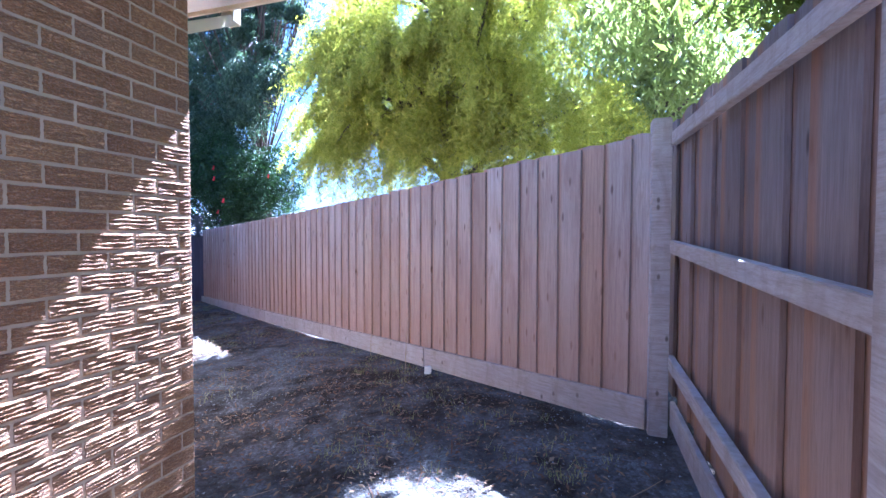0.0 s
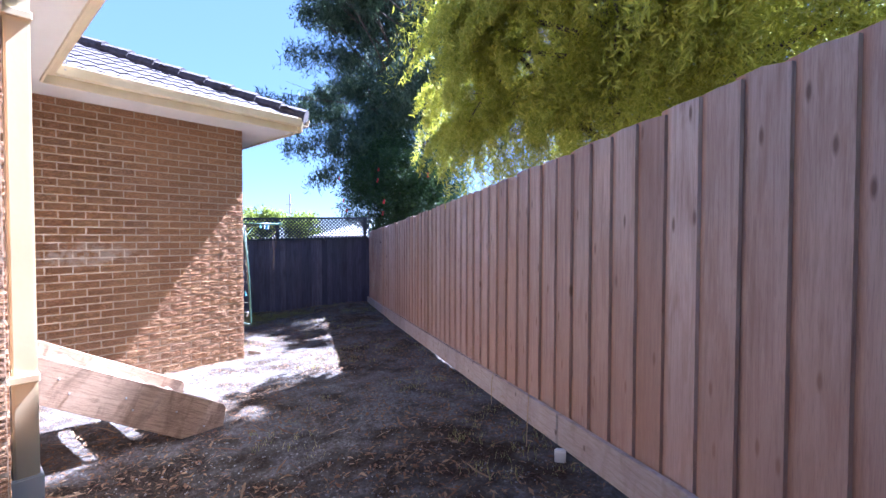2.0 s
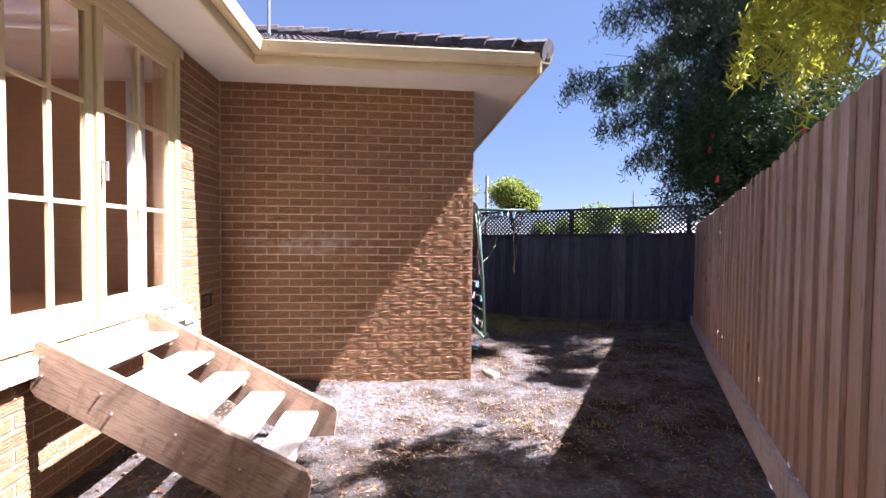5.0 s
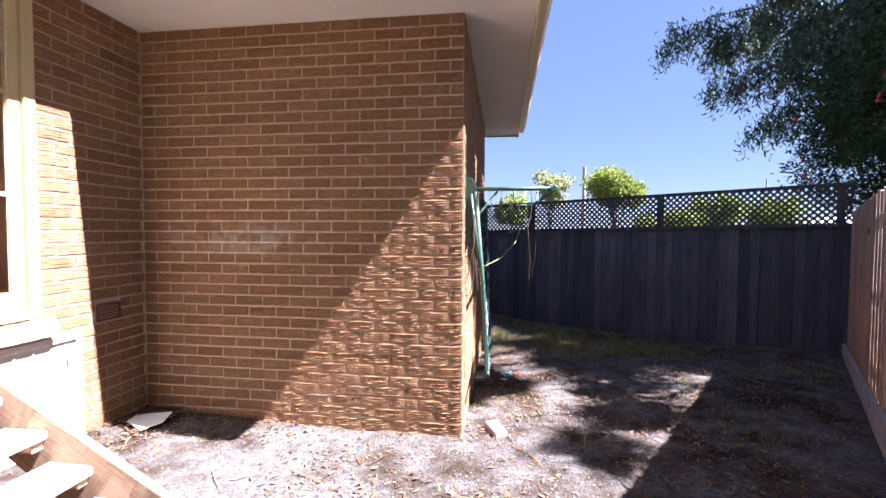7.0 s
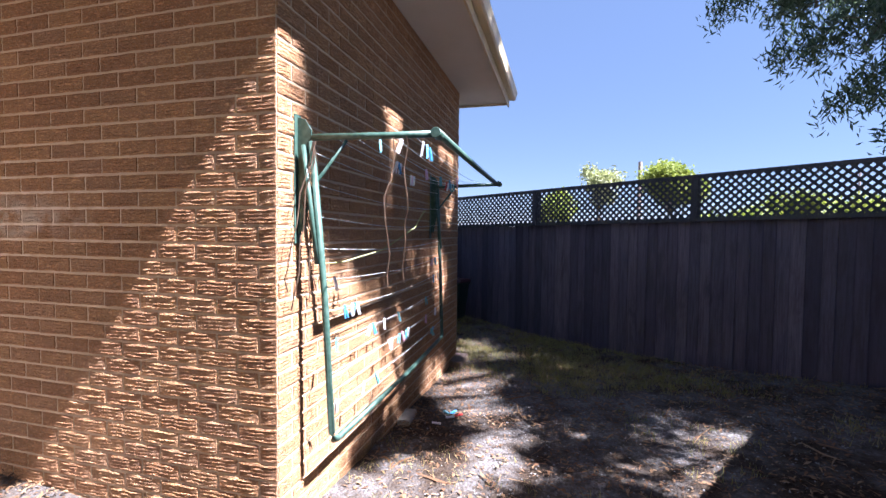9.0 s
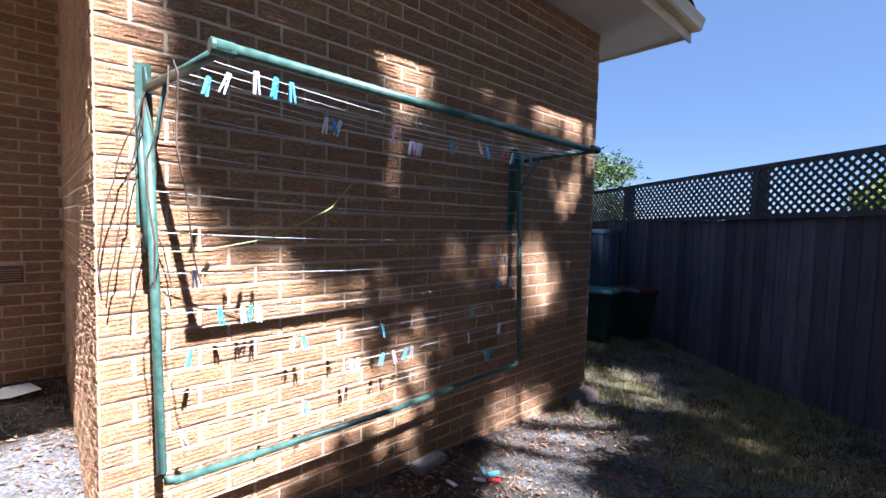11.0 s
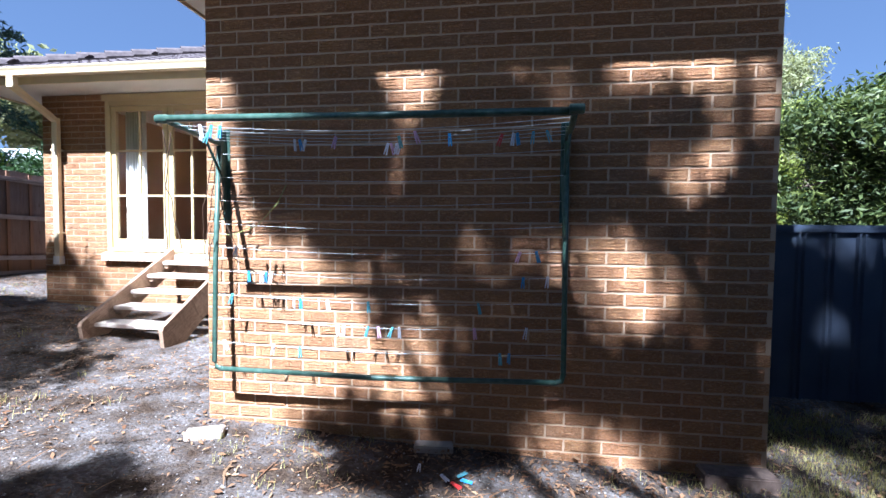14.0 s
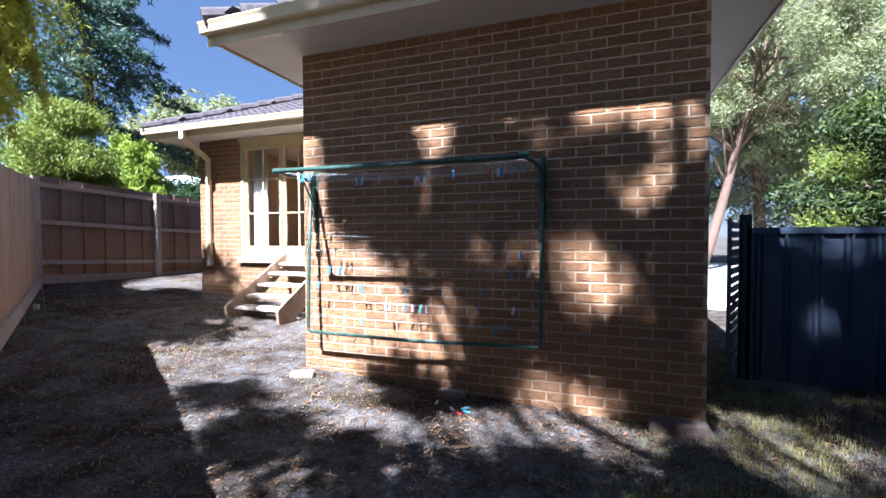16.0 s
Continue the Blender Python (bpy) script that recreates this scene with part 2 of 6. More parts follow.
def mat_plain(name, a, b, rough=0.6, metal=0.0, scale=20.0, bump=0.2):
    m = Mat(name, rough, metal)
    n = m.noise(m.coord(), scale, 4)
    return m.done(m.mix(m.ramp(n, [(0.35, 0.0), (0.7, 1.0)]), a, b), n, bump, 0.003)


def mat_leaf(name, cols, back=0.35, rough=0.55):
    """Leaves that pass some light."""
    m = Mat(name, rough, spec=0.3)
    r = m.chance()
    big = m.noise(m.coord(), 0.7, 3)
    v = m.math("ADD", m.math("MULTIPLY", r, 0.6), m.math("MULTIPLY", big, 0.4))
    col = m.ramp(v, [(i / (len(cols) - 1), c) for i, c in enumerate(cols)])
    m.set(m.b.inputs["Base Color"], col)
    tr = m.t.nodes.new("ShaderNodeBsdfTranslucent")
    m.set(tr.inputs["Color"], m.mix(0.5, col, m.mix(1.0, col, (1.0, 1.0, 0.35), "MULTIPLY")))
    mixer = m.t.nodes.new("ShaderNodeMixShader")
    mixer.inputs[0].default_value = back
    m.t.links.new(m.b.outputs[0], mixer.inputs[1])
    m.t.links.new(tr.outputs[0], mixer.inputs[2])
    m.t.links.new(mixer.outputs[0], m.t.nodes["Material Output"].inputs["Surface"])
    return m.mat


def mat_ground():
    m = Mat("dry_gravel_soil", 0.95, spec=0.15)
    v = m.coord()
    big = m.noise(v, 0.55, 5, 0.6)
    mid = m.noise(v, 3.2, 5, 0.6)
    fine = m.noise(v, 55, 4, 0.65)
    peb = m.voronoi(v, 48, "Distance")
    pc = m.voronoi(v, 48, "Color")
    stone = m.mix(pc, (0.08, 0.075, 0.072), (0.22, 0.211, 0.205))
    soil = m.mix(mid, (0.015, 0.0095, 0.006), (0.045, 0.028, 0.017))
    fac = m.ramp(m.math("ADD", m.math("MULTIPLY", mid, 0.55), m.math("MULTIPLY", big, 0.5)), [(0.45, 0.0), (0.60, 0.9)])
    col = m.mix(fac, soil, stone)
    col = m.mix(m.math("MULTIPLY", m.ramp(fine, [(0.46, 0.0), (0.62, 1.0)]), 0.6), col, (0.085, 0.06, 0.04))
    speck = m.noise(v, 17, 4, 0.7)
    col = m.mix(m.math("MULTIPLY", m.ramp(speck, [(0.5, 0.0), (0.62, 1.0)]), 0.55), col, (0.06, 0.043, 0.027))
    h = m.math("ADD", m.math("MULTIPLY", fine, 0.8), m.math("MULTIPLY", m.math("SUBTRACT", 1.0, peb), 0.5))
    return m.done(col, m.math("ADD", h, speck), 0.9, 0.022)


BRICK, MORTAR = mat_brick(), mat_mortar()
CREAM = mat_paint("cream_paint", (0.62, 0.52, 0.33), (0.50, 0.40, 0.24), 0.45)
SOFFIT = mat_paint("white_soffit_paint", (0.64, 0.61, 0.56), (0.55, 0.515, 0.46), 0.7, 0.15)
FRAME = mat_paint("window_paint", (0.55, 0.44, 0.235), (0.47, 0.365, 0.185), 0.4, 0.15)
PALING = mat_wood("weathered_pine_paling", [(0.28, 0.215, 0.18), (0.39, 0.325, 0.295), (0.33, 0.265, 0.23), (0.45, 0.385, 0.35), (0.25, 0.185, 0.15), (0.37, 0.31, 0.28), (0.35, 0.245, 0.175)], stain=(0.16, 0.10, 0.075), low_tint=(0.40, 0.215, 0.125), sheltered=(0.33, 0.16, 0.075))
# darker copy of the paling colour: the east fence's shade is put into it
EAST_PALING = mat_wood("brown_shaded_paling", [(0.155, 0.12, 0.105), (0.24, 0.195, 0.18), (0.19, 0.15, 0.135), (0.27, 0.225, 0.21)], stain=(0.10, 0.065, 0.05), low_tint=(0.40, 0.20, 0.09), sheltered=(0.26, 0.13, 0.065))
OLD_PALING = mat_wood("dark_grey_paling", [(0.055, 0.055, 0.085), (0.13, 0.125, 0.17), (0.085, 0.082, 0.12), (0.16, 0.15, 0.195), (0.07, 0.068, 0.10)], stain=(0.035, 0.032, 0.042), knots=False)
RAIL = mat_wood("grey_fence_rail", [(0.38, 0.315, 0.28), (0.44, 0.37, 0.33)], (1.2, 1.2, 12), stain=(0.22, 0.16, 0.12))
STEP = mat_wood("step_timber", [(0.46, 0.34, 0.23), (0.53, 0.41, 0.29)], (11, 1.1, 11), stain=(0.13, 0.065, 0.032))
STRINGER = mat_wood("rough_sawn_stringer", [(0.40, 0.275, 0.18), (0.46, 0.33, 0.225)], (22, 1.3, 22), rough=0.85, stain=(0.05, 0.022, 0.011), knots=True, slope=radians(29.2))
TREAD = mat_wood("bleached_step_plank", [(0.60, 0.53, 0.45), (0.68, 0.61, 0.53)], (0.9, 9, 9), stain=(0.36, 0.27, 0.19), knots=False)
LATTICE = mat_wood("dark_lattice_wood", [(0.055, 0.06, 0.075), (0.075, 0.08, 0.09)], stain=(0.03, 0.03, 0.035), knots=False)
GREEN_TUBE = mat_plain("green_enamel_tube", (0.032, 0.072, 0.052), (0.075, 0.125, 0.098), 0.38, 0.0, 30, 0.05)
STEEL = mat_plain("galvanised_steel", (0.45, 0.46, 0.47), (0.36, 0.37, 0.38), 0.35, 0.8, 30, 0.05)
ROOF = mat_plain("dark_roof_tile", (0.045, 0.036, 0.038), (0.095, 0.078, 0.078), 0.9, 0.0, 14, 0.5)
SHEET = mat_plain("blue_grey_steel_sheet", (0.06, 0.078, 0.115), (0.08, 0.10, 0.14), 0.5, 0.0, 3, 0.05)
GROUND = mat_ground()
GLASS = bpy.data.materials.new("window_glass")
GLASS.use_nodes = True
_g = GLASS.node_tree.nodes["Principled BSDF"]
_g.inputs["Transmission Weight"].default_value, _g.inputs["Roughness"].default_value, _g.inputs["IOR"].default_value = 1.0, 0.0, 1.45
_g.inputs["Base Color"].default_value = (0.96, 0.98, 0.97, 1)
ROOM = mat_plain("brown_room_plaster", (0.34, 0.20, 0.11), (0.39, 0.235, 0.135), 0.8, 0.0, 2, 0.05)
BOARDS = mat_wood("polished_floorboard", [(0.34, 0.15, 0.07), (0.42, 0.20, 0.10)], (9, 0.8, 9), 0.3, False, (0.2, 0.08, 0.04))
CLOTH = mat_plain("white_curtain_cloth", (0.70, 0.68, 0.64), (0.62, 0.60, 0.56), 0.9, 0.0, 25, 0.3)
BIN_GREEN = mat_plain("dark_green_plastic", (0.012, 0.03, 0.025), (0.018, 0.04, 0.03), 0.45, 0.0, 30, 0.1)
BIN_LID = mat_plain("teal_green_lid_plastic", (0.03, 0.10, 0.09), (0.045, 0.13, 0.115), 0.4, 0.0, 30, 0.1)
BIN_RED = mat_plain("dark_red_lid_plastic", (0.045, 0.008, 0.01), (0.06, 0.012, 0.014), 0.45, 0.0, 30, 0.1)
RUST = mat_plain("dark_rusty_wire", (0.06, 0.035, 0.02), (0.10, 0.06, 0.035), 0.7, 0.3, 60, 0.2)
WIRE = mat_plain("pale_plastic_line", (0.55, 0.58, 0.55), (0.45, 0.48, 0.46), 0.4, 0.0, 60, 0.05)
PEG = {
    "white": mat_plain("white_peg_plastic", (0.72, 0.72, 0.74), (0.62, 0.62, 0.64), 0.5, 0.0, 80, 0.1),
    "blue": mat_plain("blue_peg_plastic", (0.06, 0.25, 0.50), (0.09, 0.32, 0.58), 0.5, 0.0, 80, 0.1),
    "teal": mat_plain("teal_peg_plastic", (0.10, 0.30, 0.36), (0.14, 0.37, 0.42), 0.5, 0.0, 80, 0.1),
    "pink": mat_plain("pink_peg_plastic", (0.62, 0.36, 0.50), (0.7, 0.45, 0.58), 0.5, 0.0, 80, 0.1),
    "wood": mat_plain("wooden_peg", (0.50, 0.34, 0.20), (0.42, 0.28, 0.16), 0.8, 0.0, 80, 0.2),
    "red": mat_plain("red_peg_plastic", (0.55, 0.04, 0.04), (0.6, 0.06, 0.05), 0.5, 0.0, 80, 0.1),
}
BARK = mat_wood("grey_brown_bark", [(0.11, 0.085, 0.065), (0.17, 0.13, 0.10)], (5, 5, 1.2), 0.95, False, (0.05, 0.035, 0.025), False)
GUM_BARK = mat_wood("pale_gum_bark", [(0.13, 0.085, 0.06), (0.21, 0.145, 0.105)], (4, 4, 0.8), 0.85, False, (0.17, 0.10, 0.07), False)
LEAF_WEEP = mat_leaf("yellow_green_weeping_leaf", [(0.22, 0.235, 0.02), (0.42, 0.42, 0.045), (0.60, 0.58, 0.10)], 0.5)
LEAF_GUM = mat_leaf("blue_green_gum_leaf", [(0.026, 0.05, 0.032), (0.07, 0.112, 0.068), (0.19, 0.235, 0.15)], 0.35)
LEAF_WILLOW = mat_leaf("backlit_willow_leaf", [(0.16, 0.20, 0.05), (0.30, 0.34, 0.10), (0.46, 0.49, 0.20)], 0.6)
NEIGHBOUR = mat_plain("pale_grey_roof_sheet", (0.42, 0.42, 0.42), (0.50, 0.50, 0.49), 0.6, 0.0, 4, 0.1)
LEAF_SHRUB = mat_leaf("mixed_shrub_leaf", [(0.018, 0.034, 0.012), (0.05, 0.075, 0.022), (0.16, 0.19, 0.05)], 0.35)
LEAF_PALE = mat_leaf("pale_gum_leaf", [(0.15, 0.175, 0.075), (0.27, 0.29, 0.15), (0.42, 0.43, 0.27)], 0.45)
LEAF_DARK = mat_leaf("dark_shrub_leaf", [(0.015, 0.035, 0.012), (0.03, 0.06, 0.02), (0.06, 0.11, 0.03)], 0.3)
LEAF_MID = mat_leaf("fresh_green_leaf", [(0.10, 0.14, 0.022), (0.19, 0.23, 0.042), (0.30, 0.33, 0.08)], 0.4)
LEAF_LIME = mat_leaf("lime_conifer_leaf", [(0.16, 0.22, 0.02), (0.28, 0.36, 0.04), (0.40, 0.48, 0.09)], 0.35)
LEAF_CEDAR = mat_leaf("blue_green_cedar_needle", [(0.025, 0.055, 0.04), (0.06, 0.11, 0.08), (0.13, 0.19, 0.13)], 0.25)
GRASS = mat_leaf("thin_grass_blade", [(0.15, 0.155, 0.035), (0.25, 0.23, 0.075), (0.37, 0.30, 0.14)], 0.3)
LITTER = mat_leaf("fallen_leaf_litter", [(0.075, 0.035, 0.017), (0.14, 0.07, 0.033), (0.22, 0.135, 0.07), (0.30, 0.22, 0.135)], 0.1, 0.8)
PEBBLE = mat_plain("pale_crushed_rock", (0.11, 0.102, 0.095), (0.29, 0.275, 0.265), 0.9, 0.0, 12, 0.2)
FLOWER = mat_plain("red_bottlebrush_flower", (0.45, 0.02, 0.03), (0.6, 0.05, 0.05), 0.8, 0.0, 40, 0.2)

# ---- ground ----
def axis_steps(lo, hi, step, far):
    a = list(np.arange(lo, hi + 1e-6, step))
    d, left, right = step, [], []
    while a[0] - d * 1.5 - (left[-1] if left else 0) * 0 > -far and len(left) < 40:
        d *= 1.5
        left.append((left[-1] if left else a[0]) - d)
        right.append((right[-1] if right else a[-1]) + d)
        if left[-1] < -far:
            break
    return left[::-1] + a + right


def build_ground():
    xs, ys = axis_steps(-14, 4, 0.15, 600), axis_steps(-2, 12, 0.15, 600)
    verts = []
    for y in ys:
        for x in xs:
            z = ground_z(x, y)
            if -14 < x < 4 and -2 < y < 12:
                z += 0.018 * noise.noise((x * 1.3, y * 1.3, 0)) + 0.008 * noise.noise((x * 5, y * 5, 2))
            verts.append((x, y, z))
    n = len(xs)
    faces = [(j * n + i, j * n + i + 1, (j + 1) * n + i + 1, (j + 1) * n + i) for j in range(len(ys) - 1) for i in range(n - 1)]
    ob = new("ground", fast_mesh("ground", verts, faces, GROUND))
    for p in ob.data.polygons:
        p.use_smooth = True
    return tagged(ob, "dry gravelly soil with leaf litter and thin grass", "ground", kind="structure")


build_ground()

CONCRETE = mat_plain("pale_drive_concrete", (0.36, 0.34, 0.31), (0.46, 0.44, 0.40), 0.9, 0.0, 2.5, 0.2)

# ---- house ----
SOFFIT_Z, COURSE, UNIT = 3.305, 0.088, 0.24
AX, WY, WIN_Y, BX, FAR_X = -5.28, 4.615, 1.87, -0.70, -9.03
FLOOR_Z = 1.05
brick_cache = {}


def brick_data(length, kind):
    """A rock-faced brick; it looks along -y of its own space, and its left lower corner is the origin."""
    key = (round(length, 3), kind)
    if key in brick_cache:
        return brick_cache[key]
    rnd = random.Random(int(length * 1000) * 7 + kind)
    h, nx, nz = COURSE - 0.0145, max(2, int(length / 0.034)), 8
    verts, faces = [], []
    for j in range(nz + 1):
        for i in range(nx + 1):
            edge = i in (0, nx) or j in (0, nz)
            y = rnd.uniform(-0.0008, 0.0006) if edge else (-0.0040 if j % 2 else -0.0008) + rnd.uniform(-0.0017, 0.0017)
            dz = 0.0 if i in (0, nx) else rnd.uniform(-0.3, 0.3) * h / nz
            verts.append((length * i / nx + (rnd.uniform(-0.002, 0.002) if i in (0, nx) else 0), y, h * j / nz + (rnd.uniform(-0.002, 0.002) if j in (0, nz) else dz)))
    for j in range(nz):
        for i in range(nx):
            a = j * (nx + 1) + i
            faces.append((a, a + 1, a + nx + 2, a + nx + 1))
    ring = [i for i in range(nx + 1)] + [(j + 1) * (nx + 1) - 1 for j in range(1, nz + 1)] + [nz * (nx + 1) + i for i in range(nx - 1, -1, -1)] + [j * (nx + 1) for j in range(nz - 1, 0, -1)]
    base = len(verts)
    for k in ring:
        verts.append((verts[k][0], 0.024, verts[k][2]))
    for k in range(len(ring)):
        q = (k + 1) % len(ring)
        faces.append((ring[q], ring[k], base + k, base + q))
    me = bpy.data.meshes.new("brick")
    me.from_pydata(verts, [], faces)
    me.materials.append(BRICK)
    brick_cache[key] = me
    return me


def brick_rows(length, z0, holes):
    """Left edge, length and height of every brick of a wall in stretcher bond."""
    k = 0
    z = SOFFIT_Z - COURSE
    while z > z0:
        u = -0.12 if k % 2 else 0.0
        while u < length - 0.03:
            a, b = max(u, 0.0), min(u + UNIT, length)
            u += UNIT
            spans = [(a, b)]
            for h0, h1, hz0, hz1 in holes:
                if z + COURSE * 0.5 > hz0 and z + COURSE * 0.5 < hz1:
                    cut = []
                    for s, e in spans:
                        if e <= h0 or s >= h1:
                            cut.append((s, e))
                        else:
                            if s < h0:
                                cut.append((s, h0))
                            if e > h1:
                                cut.append((h1, e))
                    spans = cut
            for s, e in spans:
                if e - s > 0.035:
                    yield s, e - s - 0.014, z + 0.007
        z -= COURSE
        k += 1


def lay_bricks(wall, m, length, z0, holes, near):
    """Bricks on a wall: m takes the wall's own space (x along, -y out) to the world; near says which are single pieces."""
    rest_v, rest_f, count = [], [], 0
    rnd = random.Random(5)
    for u, w, z in brick_rows(length, z0, holes):
        me = brick_data(round(w / 0.01) * 0.01 if w < 0.2 else 0.23, rnd.randrange(5))
        tilt = rnd.uniform(-0.0015, 0.0015)
        local = m @ Matrix.Translation((u + 0.007, tilt, z)) @ Matrix.Diagonal((w / (round(w / 0.01) * 0.01 if w < 0.2 else 0.23), 1, 1, 1))
        if count < 300 and near(u, z):
            piece("brick", me, wall, local)
            count += 1
        else:
            n = len(rest_v)
            rest_v.extend([tuple(local @ v.co) for v in me.vertices])
            rest_f.extend([tuple(i + n for i in p.vertices) for p in me.polygons])
    if rest_v:
        me = bpy.data.meshes.new("bricks")
        me.from_pydata(rest_v, [], rest_f)
        me.materials.append(BRICK)
        ob = new("bricks", me)
        ob.parent = wall
        tagged(ob, kind="stuff")


def along(origin, way):
    """Wall space: x runs along way, -y looks out to the right of way."""
    d = Vector((way[0], way[1], 0)).normalized()
    out = Vector((d.y, -d.x, 0))
    m = Matrix.Identity(4)
    m.col[0] = (*d, 0)
    m.col[1] = (*(-out), 0)
    m.col[2] = (0, 0, 1, 0)
    m.col[3] = (*origin, 1)
    return m


def wall(name, x0, x1, y0, y1, z0, z1, label):
    ob = part(name, Mesh().box(x0, x1, y0, y1, z0, z1), MORTAR, None, label)
    return tagged(ob, kind="structure")


TH, LOW = 0.22, -0.6
DOOR = (-4.42, -1.74, 1.06, 3.22)
SUB = (-4.70, -3.95, 0.12, 0.90)
wall_a = wall("wall_east_wing", AX - TH, AX - 0.004, WIN_Y - 0.3, WY - 0.004, LOW, SOFFIT_Z + 0.1, "brown rock-face brick wall of the house wing")
wall_w = wall("wall_north_wing", FAR_X + 0.004, AX - TH, WY - TH, WY - 0.004, LOW, SOFFIT_Z + 0.1, "brown rock-face brick wall carrying the folding clothesline")
wall_far = wall("wall_west", FAR_X + 0.004, FAR_X + TH, -6, WY - TH, LOW, SOFFIT_Z + 0.1, "brown brick side wall of the house")
wall_b = wall("wall_east", BX - TH, BX - 0.004, -6, WIN_Y - TH, LOW, SOFFIT_Z + 0.1, "brown rock-face brick wall at the house corner")
wall_s = wall("wall_south", FAR_X + TH, BX - TH, -6, -5.8, LOW, SOFFIT_Z + 0.1, "brown brick back wall of the house")


def window_wall():
    m = Mesh()
    y0, y1, x0, x1, top = WIN_Y - TH, WIN_Y - 0.004, AX - 0.004, BX - 0.004, SOFFIT_Z + 0.1
    m.box(x0, SUB[0], y0, y1, LOW, top)
    m.box(SUB[0], DOOR[0], y0, y1, SUB[3], top)
    m.box(SUB[0], SUB[1], y0, y1, LOW, SUB[2])
    m.box(DOOR[0], SUB[1], y0, y1, SUB[3], DOOR[2])
    m.box(SUB[1], DOOR[1], y0, y1, LOW, DOOR[2])
    m.box(DOOR[0], DOOR[1], y0, y1, DOOR[3], top)
    m.box(DOOR[1], x1, y0, y1, LOW, top)
    return tagged(part("wall_north", m, MORTAR, None, "brown brick wall around the glazed garden doors"), kind="structure")


wall_n = window_wall()

# eaves, fascias, gutters and roof
SX, SY, EY, EB, WXF = -4.69, 2.42, 5.17, -0.05, -9.62
ceil = Mesh()
IN = 0.012
ceil.box(WXF + IN, SX - IN, WY - 0.006, EY - IN, SOFFIT_Z, SOFFIT_Z + 0.02)
ceil.box(AX - 0.006, SX - IN, WIN_Y, WY - 0.006, SOFFIT_Z, SOFFIT_Z + 0.02)
ceil.box(SX - IN, EB - IN, WIN_Y - 0.006, SY - IN, SOFFIT_Z, SOFFIT_Z + 0.02)
ceil.box(BX - 0.006, EB - IN, -6, WIN_Y - 0.006, SOFFIT_Z, SOFFIT_Z + 0.02)
ceil.box(WXF + IN, FAR_X + 0.006, -6, WY - 0.006, SOFFIT_Z, SOFFIT_Z + 0.02)
tagged(part("ceiling_eaves", ceil, SOFFIT, None, "off-white painted eaves lining"), kind="structure")


def fascia_run(a, b, out):
    """A fascia board with a quad gutter on it, from a to b; out is the way it looks."""
    a, b, out = Vector((*a, 0)), Vector((*b, 0)), Vector((*out, 0))
    d = (b - a).normalized()
    m = Matrix.Identity(4)
    m.col[0], m.col[1], m.col[2], m.col[3] = (*d, 0), (*out, 0), (0, 0, 1, 0), (*a, 1)
    L = (b - a).length
    f = Mesh().box(0, L, -0.022, 0.0, SOFFIT_Z - 0.025, SOFFIT_Z + 0.15, m)
    ob = tagged(part("fascia", f, CREAM, None, "cream painted timber fascia board", 0.003), kind="structure")
    prof = [(0.002, 3.372), (0.07, 3.364), (0.088, 3.376), (0.10, 3.43), (0.115, 3.462), (0.112, 3.472), (0.104, 3.466), (0.092, 3.434), (0.080, 3.384), (0.008, 3.384), (0.002, 3.46)]
    g = Mesh().prism(prof, -0.0, L, "x", m)
    gu = part("gutter", g, CREAM, None, "cream painted steel roof gutter")
    tagged(gu, category="gutter", group="gutters")
    return ob


fascia_run((SX, SY), (SX, EY), (1, 0))
fascia_run((SX + 0.1, EY), (WXF - 0.1, EY), (0, 1))
fascia_run((SX + 0.002, SY), (EB + 0.1, SY), (0, 1))
fascia_run((EB, SY), (EB, -6), (1, 0))
fascia_run((WXF, EY), (WXF, -6), (-1, 0))


